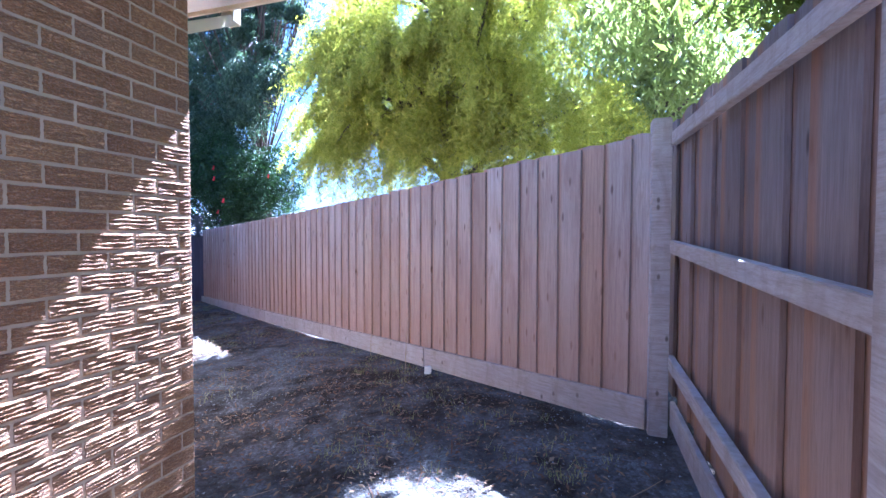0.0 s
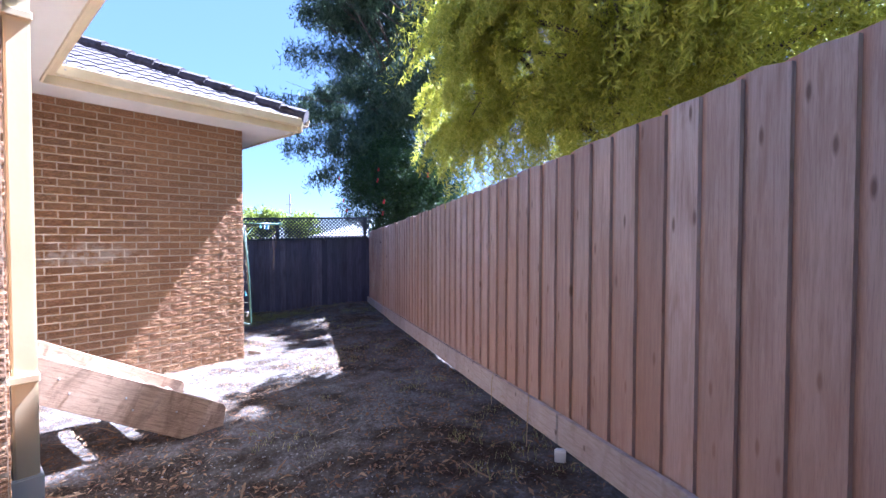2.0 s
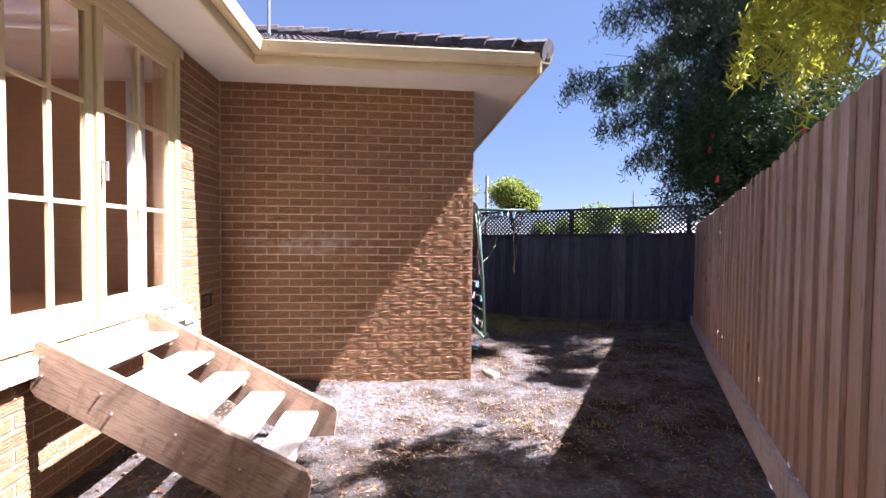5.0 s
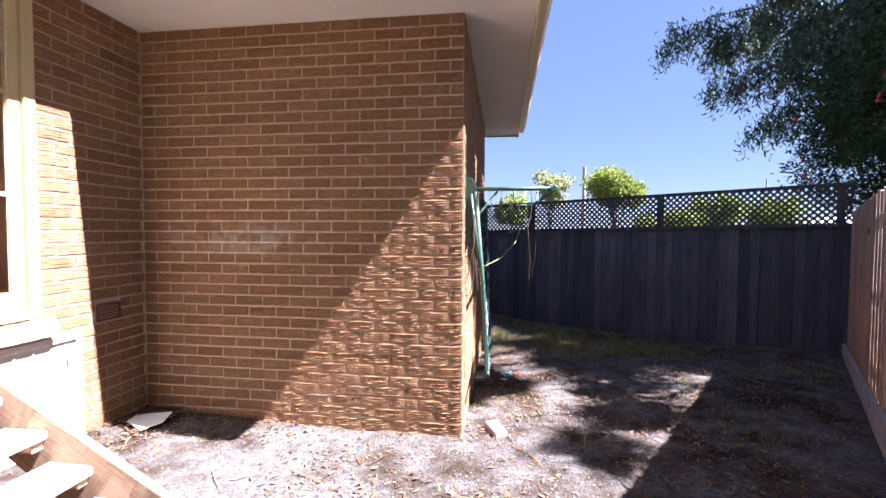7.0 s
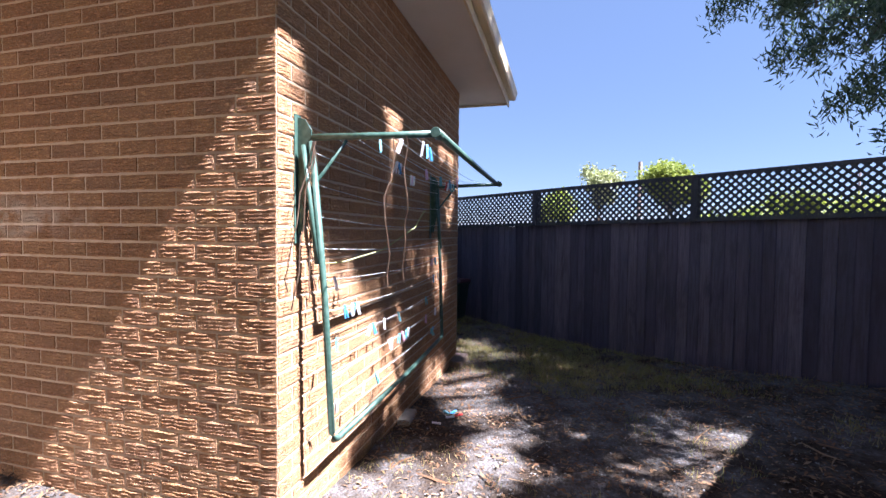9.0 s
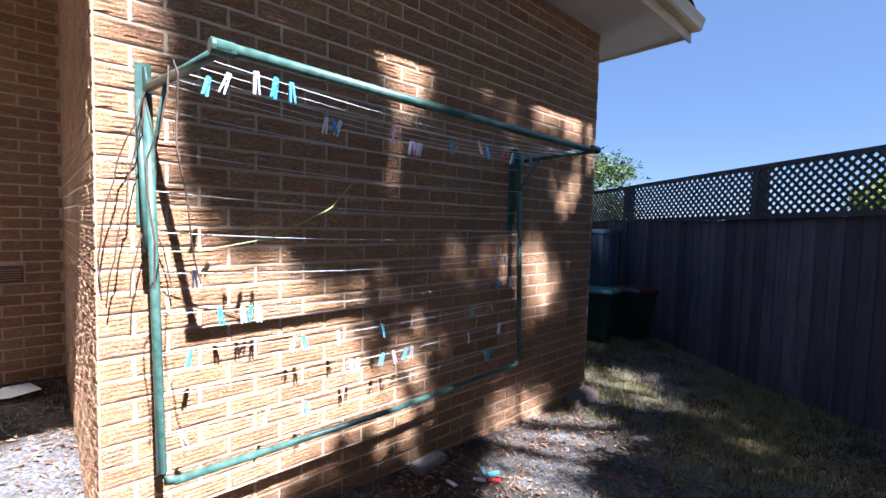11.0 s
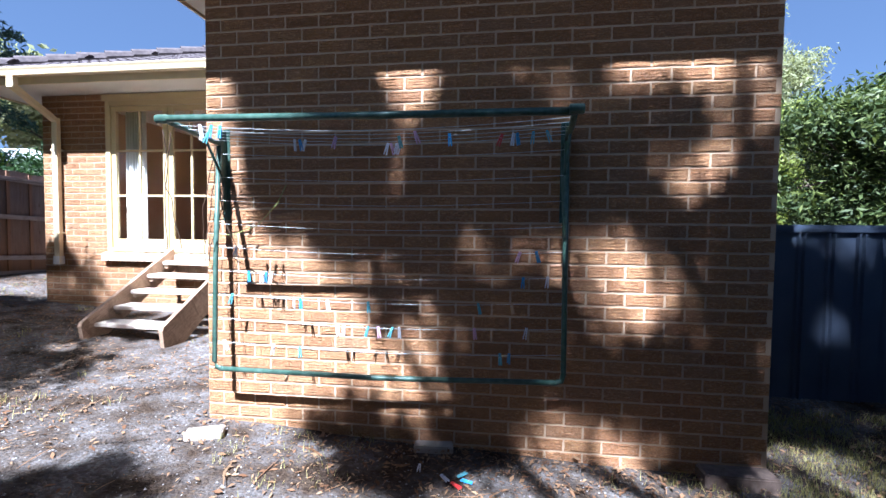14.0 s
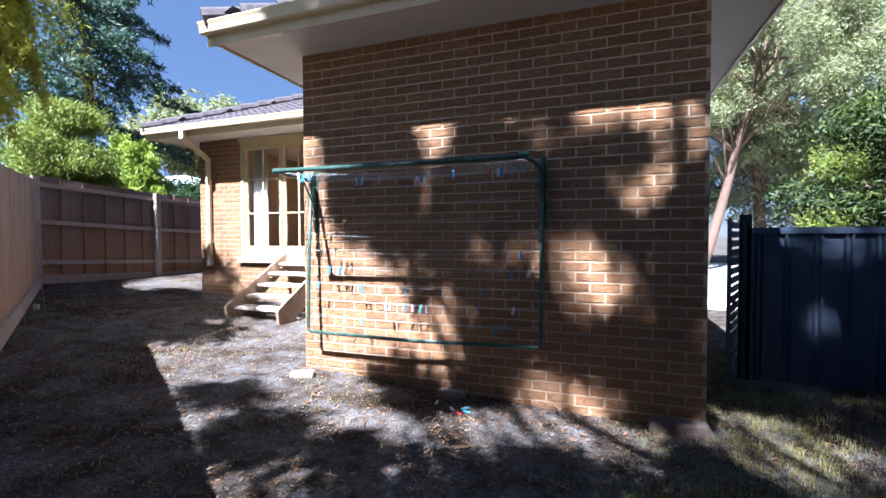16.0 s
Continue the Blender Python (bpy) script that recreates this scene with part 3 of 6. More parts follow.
def roof_plane(name, pts, label, rows_from):
    """A tiled slope: courses of flat tiles, each lifted on the one below. pts: eave left, eave right, top right, top left as seen from outside."""
    a, b, c, d = [Vector(p) for p in pts]
    u = (b - a).normalized()
    nrm = u.cross((d - a)).normalized()
    if nrm.z < 0:
        nrm = -nrm
    up = nrm.cross(u).normalized()
    if up.z < 0:
        up = -up
    deck = Mesh()
    lift = nrm * -0.03
    lo = [p + lift for p in (a, b, c, d)]
    under = [p + lift - Vector((0, 0, 0.05)) for p in (a, b, c, d)]
    deck.add(lo + under, [(0, 1, 2, 3), (7, 6, 5, 4), (0, 4, 5, 1), (1, 5, 6, 2), (2, 6, 7, 3), (3, 7, 4, 0)])
    roof = tagged(part(name, deck, ROOF, None, label), kind="structure")
    width, rise = (b - a).length, (d - a).dot(up)
    rows = int(rise / 0.32) + 1
    left, right = (d - a).dot(u), (c - a).dot(u)
    tile = Mesh()
    tile.add([(0, 0, 0), (0.296, 0, 0), (0.296, 0.34, -0.012), (0, 0.34, -0.012), (0.075, 0, 0.018), (0.15, 0, 0.002), (0.225, 0, 0.018), (0.075, 0.34, 0.004), (0.15, 0.34, -0.010), (0.225, 0.34, 0.004),
              (0, 0, -0.025), (0.296, 0, -0.025)],
             [(0, 4, 7, 3), (4, 5, 8, 7), (5, 6, 9, 8), (6, 1, 2, 9), (10, 5, 4, 0), (10, 11, 5), (11, 1, 6, 5)])
    me = tile.data("roof_tile", ROOF)
    rv, rf, count = [], [], 0
    for j in range(rows):
        s = j * 0.32
        f = s / rise
        x0, x1 = left * f, width + (right - width) * f
        i = math.floor(x0 / 0.3)
        while i * 0.3 < x1:
            x = i * 0.3 + (0.15 if j % 2 else 0)
            i += 1
            if x < x0 - 0.03 or x + 0.3 > x1 + 0.03:
                continue
            m = Matrix.Identity(4)
            m.col[0], m.col[1], m.col[2] = (*u, 0), (*up, 0), (*nrm, 0)
            m.col[3] = (*(a + u * x + up * s + nrm * 0.012), 1)
            if count < 300 and rows_from:
                piece("roof_tile", me, roof, m)
                count += 1
            else:
                n = len(rv)
                rv.extend([tuple(m @ v.co) for v in me.vertices])
                rf.extend([tuple(k + n for k in p.vertices) for p in me.polygons])
    if rv:
        m2 = bpy.data.meshes.new("roof_tiles")
        m2.from_pydata(rv, [], rf)
        m2.materials.append(ROOF)
        ob = new("roof_tiles", m2)
        ob.parent = roof
        tagged(ob, kind="stuff")
    return roof


def ridge_caps(name, a, b):
    a, b = Vector(a), Vector(b)
    d = (b - a).normalized()
    n = int((b - a).length / 0.36)
    m = Mesh()
    for i in range(n):
        p, q = a + d * i * 0.36, a + d * (i * 0.36 + 0.40)
        m.tube([p + Vector((0, 0, 0.010)), q + Vector((0, 0, -0.012))], 0.115, 10, 0.104)
    ob = tagged(part(name, m, ROOF, None, "dark concrete ridge capping"), kind="structure")


PITCH = 0.456
EZ = 3.47
wx0, wx1 = WXF - 0.07, SX + 0.07
mid = (wx0 + wx1) / 2
half = (wx1 - wx0) / 2
ye, yv = EY + 0.07, SY + 0.07
top = EZ + half * PITCH
mxr = EB + 0.07
yr = -2.2
mtop = EZ + (yv - yr) * PITCH
yj = yv - (half)
roof_plane("roof_wing_east", [(wx1, yv - 0.0, EZ), (wx1, ye, EZ), (mid, ye - half, top), (mid, yv - half, top)], "dark grey concrete tile roof of the wing", True)
roof_plane("roof_wing_north", [(wx1, ye, EZ), (wx0, ye, EZ), (mid, ye - half, top), (mid + 0.001, ye - half, top)], "dark grey concrete tile hip end", False)
roof_plane("roof_wing_west", [(wx0, ye, EZ), (wx0, -6, EZ), (mid, -6, top), (mid, ye - half, top)], "dark grey concrete tile roof of the wing", False)
hip = yv - yr
roof_plane("roof_main_north", [(mxr, yv, EZ), (wx1, yv, EZ), (wx1 - hip * 0.55, yr, mtop), (mxr - hip, yr, mtop)], "dark grey concrete tile roof of the house", True)
roof_plane("roof_main_east", [(mxr, -7, EZ), (mxr, yv, EZ), (mxr - hip, yr, mtop), (mxr - hip, yr - 0.2, mtop)], "dark grey concrete tile roof of the house", False)
ridge_caps("ridge_wing", (wx1, ye, EZ + 0.02), (mid, ye - half, top + 0.03))
ridge_caps("ridge_wing_top", (mid, ye - half, top + 0.03), (mid, -2, top + 0.03))
ridge_caps("ridge_main", (mxr, yv, EZ + 0.02), (mxr - hip, yr, mtop + 0.03))
ridge_caps("ridge_main_top", (mxr - hip, yr, mtop + 0.03), (-8, yr, mtop + 0.03))

# ---- fences ----
FA, FB = Vector((1.78, 3.34, 0)), Vector((-8.62, 9.66, 0))
BK = Vector((-12.45, 3.30, 0))


def paling_data(h, w, mat, kind):
    rnd = random.Random(kind)
    m = Mesh()
    t = 0.02
    c = rnd.uniform(0.0, 0.012)
    m.prism([(0, 0), (w, 0), (w, h - c), (w * 0.5, h + rnd.uniform(-0.004, 0.004)), (0, h - rnd.uniform(0, 0.008))], 0, t, "y")
    return m.data("paling", mat)


def palings(fence, a, b, pitch, low, high, mat, seed, lap=0.014, step=0.0):
    """Lapped upright boards from a to b, on the right-hand side of the way; low and high give their ends at a point."""
    d = (b - a).normalized()
    L = (b - a).length
    rnd = random.Random(seed)
    kinds = {}
    n = int(L / pitch)
    for i in range(n):
        u = i * L / n
        p = a + d * u
        lo, hi = low(p.x, p.y) + rnd.uniform(-0.01, 0.01), high(p.x, p.y) + rnd.uniform(-0.012, 0.012)
        key = (round((hi - lo) / 0.04), rnd.randrange(3))
        w = pitch + 0.045
        if key not in kinds:
            kinds[key] = paling_data(1.0, w, mat, key[0] * 3 + key[1])
        m = along((p.x, p.y, lo), d) @ pose(0, rnd.uniform(-0.002, 0.002) + step * (i % 2), 0, 0, rnd.uniform(-0.25, 0.25), -math.degrees(lap / pitch) + rnd.uniform(-0.6, 0.6)) @ Matrix.Diagonal((1 + rnd.uniform(-0.03, 0.03), 1, hi - lo, 1))
        piece("paling", kinds[key], fence, m)


def board(fence, name, a, b, thick, height, mat, off, label=""):
    """A lying board from a to b (their z is its lower edge), set off to the right of its way."""
    a, b = Vector(a), Vector(b)
    m = along(a, b - a)
    L = Vector((b.x - a.x, b.y - a.y, 0)).length
    dz = b.z - a.z
    k = Mesh()
    pts = [m @ Vector((x, y, z)) for x, zz in ((0, 0), (L, dz)) for y, z in ((-off, zz), (-off - thick, zz), (-off - thick, zz + height), (-off, zz + height))]
    k.add(pts, [(0, 1, 2, 3), (7, 6, 5, 4), (0, 4, 5, 1), (1, 5, 6, 2), (2, 6, 7, 3), (3, 7, 4, 0)])
    return part(name, k, mat, fence, label, 0.004)


def side_low(x, y):
    return 0.545 + 0.052 * x


def side_high(x, y):
    return 2.40 + 0.065 * x if x > -3.5 else 2.1725 + 0.045 * (x + 3.5)


def build_side_fence():
    f = thing("side_fence", (FA.x, FA.y, ground_z(FA.x, FA.y)), "weathered brown lapped paling fence on a timber plinth", "fence")
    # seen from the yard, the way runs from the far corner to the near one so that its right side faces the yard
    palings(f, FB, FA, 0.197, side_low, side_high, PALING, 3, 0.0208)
    d = (FA - FB).normalized()
    L = (FA - FB).length
    n = 5
    for i in range(n):
        p, q = FB + d * (L * i / n), FB + d * (L * (i + 1) / n - 0.012)
        zp, zq = side_low(p.x, p.y) - 0.19, side_low(q.x, q.y) - 0.19
        board(f, "plinth_board", (p.x, p.y, zp), (q.x, q.y, zq), 0.038, 0.215, RAIL, 0.024)
    for i in range(5):
        p = FB + d * (L * (i + 0.5) / 5)
        k = Mesh().box(-0.05, 0.05, 0.06, 0.14, -0.3, 1.7, along((p.x, p.y, side_low(p.x, p.y)), d))
        part("post", k, RAIL, f, "", 0.004)
    for h in (0.15, 0.85, 1.55):
        board(f, "rail", (FB.x, FB.y, side_low(FB.x, 0) + h), (FA.x, FA.y, side_low(FA.x, 0) + h), 0.04, 0.07, RAIL, -0.06)
    return f


build_side_fence()


def east_low(x, y):
    return 0.50 + 0.046 * y


def build_east_fence():
    f = thing("east_fence", (1.9, 0, ground_z(1.9, 0)), "weathered paling fence with three rails and square posts facing the yard", "fence")
    a, b = Vector((1.93, 3.64, 0)), Vector((1.93, -7.5, 0))
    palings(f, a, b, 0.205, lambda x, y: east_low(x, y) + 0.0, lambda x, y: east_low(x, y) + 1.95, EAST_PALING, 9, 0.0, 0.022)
    for h, t in ((0.25, 0.05), (1.03, 0.045), (1.75, 0.045)):
        for s in range(4):
            y0, y1 = 3.30 - 2.42 * s, 3.30 - 2.42 * (s + 1) + 0.06
            board(f, "rail", (1.93, y0, east_low(0, y0) + h), (1.93, y1, east_low(0, y1) + h), 0.045, 0.085, RAIL, 0.016)
    for s in range(4):
        y = 3.30 - 2.42 * s
        z = east_low(0, y)
        k = Mesh().prism([(-0.06, -0.06), (0.06, -0.06), (0.06, 0.06), (-0.06, 0.06)], z - 0.4, z + 1.93, "z", Matrix.Translation((1.815, y, 0)))
        part("post", k, RAIL, f, "", 0.008)
    for s in range(4):
        y0, y1 = 3.24 - 2.42 * s, 3.24 - 2.42 * (s + 1) + 0.13
        board(f, "plinth_board", (1.93, y0, east_low(0, y0) - 0.13), (1.93, y1, east_low(0, y1) - 0.13), 0.03, 0.17, RAIL, 0.016)
    return f


build_east_fence()


def back_high(x, y):
    return 1.66 + 0.022 * (y - 5)


def build_back_fence():
    f = thing("back_fence", (-10.5, 6.5, ground_z(-10.5, 6.5)), "dark weathered paling fence with a diamond lattice screen on top", "fence")
    a, b = BK + (BK - FB).normalized() * 3.2, FB
    palings(f, a, b, 0.132, lambda x, y: ground_z(x, y) - 0.03, back_high, OLD_PALING, 12, 0.010)
    d = (b - a).normalized()
    L = (b - a).length
    m = along((a.x, a.y, 0), d)
    hgt = 0.56
    slope = (back_high(b.x, b.y) - back_high(a.x, a.y)) / L

    def base(u):
        return back_high(a.x, a.y) + slope * u
    # slats of the lattice, both ways
    pitch, w, t = 0.092, 0.030, 0.007
    n = int((L + hgt) / pitch)
    for way in (1, -1):
        for i in range(n):
            u0 = i * pitch - (hgt if way > 0 else 0)
            u1 = u0 + hgt
            lo, hi = (0.0, hgt) if way > 0 else (hgt, 0.0)
            s0, s1 = max(u0, 0), min(u1, L)
            if s1 - s0 < 0.04:
                continue
            h0, h1 = lo + (hi - lo) * (s0 - u0) / hgt, lo + (hi - lo) * (s1 - u0) / hgt
            p, q = Vector((s0, 0, base(s0) + h0)), Vector((s1, 0, base(s1) + h1))
            v = (q - p).normalized()
            side = Vector((-v.z, 0, v.x)) * w * 0.5
            y0 = -0.030 if way > 0 else -0.038
            pts = [m @ (r + Vector((0, y, 0))) for y in (y0, y0 - t) for r in (p - side, q - side, q + side, p + side)]
            k = Mesh().add(pts, [(0, 1, 2, 3), (7, 6, 5, 4), (0, 4, 5, 1), (1, 5, 6, 2), (2, 6, 7, 3), (3, 7, 4, 0)])
            part("lattice_slat", k, LATTICE, f)
    for h, hh in ((-0.02, 0.045), (hgt - 0.02, 0.045)):
        pts = [m @ Vector((u, y, base(u) + h + z)) for u in (0, L) for y, z in ((-0.022, 0), (-0.052, 0), (-0.052, hh), (-0.022, hh))]
        k = Mesh().add(pts, [(0, 1, 2, 3), (7, 6, 5, 4), (0, 4, 5, 1), (1, 5, 6, 2), (2, 6, 7, 3), (3, 7, 4, 0)])
        part("lattice_frame", k, LATTICE, f)
    for u in (0.9, 3.35, 5.75, 8.2, L - 0.12):
        k = Mesh().box(u - 0.045, u + 0.045, 0.02, 0.1, -0.4, base(u) + hgt, m)
        part("post", k, LATTICE, f, "", 0.004)
        k = Mesh().box(u - 0.035, u + 0.035, -0.06, -0.04, base(u) - 0.02, base(u) + hgt, m)
        part("lattice_frame", k, LATTICE, f)
    return f


build_back_fence()


def build_sheet_fence():
    f = thing("steel_fence", (-11, 3.3, ground_z(-11, 3.3)), "dark blue-grey ribbed steel sheet fence with a capping rail", "fence")
    x0, x1, y, z0, z1 = -12.5, -9.68, 3.30, -0.35, 1.475
    # ribbed sheets, each with a trapezoid profile
    sheet_w = 0.94
    for s in range(3):
        a = x0 + s * sheet_w
        prof_top = []
        u = 0.0
        while u < sheet_w - 1e-6:
            for du, dy in ((0.0, 0.0), (0.125, 0.0), (0.135, 0.026), (0.150, 0.026), (0.160, 0.0), (0.175, 0.0), (0.185, 0.026), (0.2, 0.026), (0.21, 0.0)):
                if u + du <= sheet_w:
                    prof_top.append((a + u + du, y + dy))
            u += 0.235
        prof_top.append((a + sheet_w - 0.001, y))
        k = Mesh()
        n = len(prof_top)
        verts = [(px, py, z) for z in (z0, z1) for px, py in prof_top] + [(px, py - 0.004, z) for z in (z0, z1) for px, py in prof_top]
        faces = [(i, i + 1, n + i + 1, n + i) for i in range(n - 1)] + [(2 * n + i, 3 * n + i, 3 * n + i + 1, 2 * n + i + 1) for i in range(n - 1)]
        faces += [(n + i, n + i + 1, 3 * n + i + 1, 3 * n + i) for i in range(n - 1)] + [(0, n, 3 * n, 2 * n), (n - 1, 3 * n - 1, 4 * n - 1, 2 * n - 1)]
        k.add(verts, faces)
        part("sheet", k, SHEET, f)
    part("capping_rail", Mesh().box(x0, x1 + 0.02, y - 0.03, y + 0.035, z1 - 0.055, z1 + 0.012), SHEET, f, "", 0.006)
    part("bottom_rail", Mesh().box(x0, x1 + 0.02, y - 0.03, y + 0.02, z0, z0 + 0.06), SHEET, f, "", 0.006)
    part("post", Mesh().box(x1, x1 + 0.06, y - 0.03, y + 0.03, z0, z1), SHEET, f, "", 0.004)
    return f


build_sheet_fence()

tagged(part("road_drive", Mesh().box(-15.5, -9.3, -17.0, -1.25, -0.25, 0.035), CONCRETE, None, "sunlit pale concrete drive beside the house", 0.01), kind="structure")

# ---- garden doors and the room behind ----
def build_doors():
    d = thing("garden_door", ((DOOR[0] + DOOR[1]) / 2, WIN_Y, DOOR[2]), "closed cream timber garden doors with small glass panes", "door")
    x0, x1, z0, z1 = DOOR
    y0, y1 = WIN_Y - 0.11, WIN_Y + 0.012
    part("jamb", Mesh().box(x0, x0 + 0.075, y0, y1, z0, z1), FRAME, d, "", 0.004)
    part("jamb", Mesh().box(x1 - 0.075, x1, y0, y1, z0, z1), FRAME, d, "", 0.004)
    part("head", Mesh().box(x0 + 0.075, x1 - 0.075, y0, y1, z1 - 0.09, z1), FRAME, d, "", 0.004)
    part("threshold", Mesh().box(x0 + 0.075, x1 - 0.075, y0, y1 + 0.02, z0, z0 + 0.05), FRAME, d, "", 0.004)
    part("architrave", Mesh().box(x0 - 0.04, x1 + 0.04, y1 - 0.004, y1 + 0.012, z1 - 0.02, SOFFIT_Z - 0.012), FRAME, d, "", 0.003)
    cols = [(x0 + 0.078, -3.40), (-3.397, -2.70), (-2.697, x1 - 0.078)]
    bars = [1.86, 2.50]
    for k, (a, b) in enumerate(cols):
        zb, zt = z0 + 0.052, z1 - 0.092
        yo = WIN_Y - 0.052 - (0.018 if k == 1 else 0.0)
        leaf = part("door_leaf", Mesh().box(a, a + 0.07, yo, yo + 0.042, zb, zt).box(b - 0.07, b, yo, yo + 0.042, zb, zt)
                    .box(a + 0.07, b - 0.07, yo, yo + 0.042, zb, zb + 0.13).box(a + 0.07, b - 0.07, yo, yo + 0.042, zt - 0.07, zt), FRAME, d, "", 0.003)
        ga, gb, gz, gt = a + 0.07, b - 0.07, zb + 0.13, zt - 0.07
        mid_x = (ga + gb) / 2
        part("glazing_bar", Mesh().box(mid_x - 0.015, mid_x + 0.015, yo + 0.006, yo + 0.036, gz, gt), FRAME, leaf, "", 0.003)
        for z in bars:
            part("glazing_bar", Mesh().box(ga, gb, yo + 0.008, yo + 0.034, z - 0.014, z + 0.014), FRAME, leaf, "", 0.003)
        for xa, xb in ((ga, mid_x), (mid_x, gb)):
            for za, zc in ((gz, bars[0]), (bars[0], bars[1]), (bars[1], gt)):
                p = part("pane", Mesh().box(xa, xb, yo + 0.018, yo + 0.022, za, zc), GLASS, leaf)
                p.visible_shadow = False
    part("handle", Mesh().tube([(-3.43, WIN_Y - 0.005, 2.02), (-3.43, WIN_Y + 0.03, 2.02), (-3.43, WIN_Y + 0.03, 2.14), (-3.43, WIN_Y - 0.005, 2.14)], 0.009, 8), STEEL, d, "white metal pull handle")
    return d


build_doors()


def build_room():
    x0, x1, y0, y1, z0, z1 = FAR_X + 0.4, BX - TH - 0.01, -4.2, WIN_Y - TH - 0.004, FLOOR_Z, 3.45
    tagged(part("floor", Mesh().box(x0, x1, y0, WIN_Y - TH + 0.10, z0 - 0.06, z0), BOARDS, None, "polished reddish timber floor of the room"), kind="structure")
    tagged(part("wall_room_back", Mesh().box(x0, x1, y0 - 0.1, y0, z0, z1), ROOM, None, "brown painted inner wall"), kind="structure")
    tagged(part("wall_room_side_1", Mesh().box(x1, x1 + 0.01, y0, y1, z0, z1), ROOM, None, "brown painted inner wall"), kind="structure")
    tagged(part("wall_room_side_2", Mesh().box(-5.6, -5.5, y0, y1, z0, z1), ROOM, None, "brown painted inner wall"), kind="structure")
    tagged(part("ceiling_room", Mesh().box(x0, x1, y0, y1, z1 - 0.12, z1), SOFFIT, None, "white room ceiling"), kind="structure")
    # curtain hanging beside the doors
    c = Mesh()
    n = 44
    for s, w in ((-1.90, 0.30), (-4.20, -0.16)):
        pts = []
        for i in range(n + 1):
            f = i / n
            pts.append((s - w * f, WIN_Y - 0.19 + 0.028 * math.sin(i * 0.95) + 0.008 * math.sin(i * 2.3)))
        verts = [(x, y, z) for z in (FLOOR_Z + 0.03, 3.12) for x, y in pts] + [(x, y - 0.006, z) for z in (FLOOR_Z + 0.03, 3.12) for x, y in pts]
        m = n + 1
        faces = [(i, i + 1, m + i + 1, m + i) for i in range(n)] + [(2 * m + i, 3 * m + i, 3 * m + i + 1, 2 * m + i + 1) for i in range(n)]
        faces += [(m + i, m + i + 1, 3 * m + i + 1, 3 * m + i) for i in range(n)] + [(0, m, 3 * m, 2 * m), (n, 2 * m + n, 3 * m + n, m + n)]
        k = Mesh().add(verts, faces)
        tagged(part("curtain", k, CLOTH, None, "white gathered curtain hanging inside the glazed doors", 0, True), category="curtain", group="curtains")
    lamp = thing("ceiling_light", (-3.4, -0.6, 3.33), "round white flush ceiling light in the room", "lamp")
    m = bpy.data.materials.new("lit_opal_glass")
    m.use_nodes = True
    e = m.node_tree.nodes["Principled BSDF"]
    e.inputs["Emission Color"].default_value, e.inputs["Emission Strength"].default_value = (1.0, 0.82, 0.6, 1), 9.0
    part("diffuser", Mesh().tube([(-3.4, -0.6, 3.325), (-3.4, -0.6, 3.29), (-3.4, -0.6, 3.27)], 0.17, 20, 0.12), m, lamp)
    part("rim", Mesh().tube([(-3.4, -0.6, 3.33), (-3.4, -0.6, 3.315)], 0.185, 20), FRAME, lamp)


build_room()

SILL = mat_plain("sunbleached_brick_sill", (0.56, 0.44, 0.32), (0.64, 0.52, 0.40), 0.9, 0.0, 18, 0.5)


def build_sill():
    s = thing("door_sill", (-3.1, WIN_Y, 0.95), "sloping brick sill under the garden doors", "sill")
    x = DOOR[0] - 0.06
    k = 0
    while x < DOOR[1] + 0.03:
        w = 0.113
        m = Mesh().add([(x, WIN_Y - 0.01, 0.945), (x + w, WIN_Y - 0.01, 0.945), (x + w, WIN_Y + 0.075, 0.925), (x, WIN_Y + 0.075, 0.925), (x, WIN_Y - 0.01, 1.055), (x + w, WIN_Y - 0.01, 1.055), (x + w, WIN_Y + 0.08, 1.025), (x, WIN_Y + 0.08, 1.025)],
                       [(3, 2, 1, 0), (4, 5, 6, 7), (0, 1, 5, 4), (2, 3, 7, 6), (0, 4, 7, 3), (1, 2, 6, 5)])
        part("sill_brick", m, SILL, s, "", 0.006)
        x += 0.116
        k += 1


build_sill()


def build_hatch():
    h = thing("subfloor_hatch", ((SUB[0] + SUB[1]) / 2, WIN_Y, SUB[2]), "white painted board hatch to the crawl space", "hatch")
    x0, x1, z0, z1 = SUB
    part("frame", Mesh().box(x0, x0 + 0.045, WIN_Y - 0.08, WIN_Y + 0.01, z0, z1).box(x1 - 0.045, x1, WIN_Y - 0.08, WIN_Y + 0.01, z0, z1).box(x0 + 0.045, x1 - 0.045, WIN_Y - 0.08, WIN_Y + 0.01, z1 - 0.045, z1), SOFFIT, h, "", 0.003)
    leaf = part("leaf", Mesh().box(x0 + 0.05, x1 - 0.05, WIN_Y - 0.04, WIN_Y - 0.012, z0, z1 - 0.05), SOFFIT, h, "", 0.003)
    part("latch", Mesh().tube([(x0 + 0.10, WIN_Y - 0.012, 0.72), (x0 + 0.10, WIN_Y + 0.018, 0.72), (x0 + 0.10, WIN_Y + 0.018, 0.66)], 0.008, 8), STEEL, leaf, "small grey metal latch")
    # board rests on the ground and against the wall beside it


build_hatch()


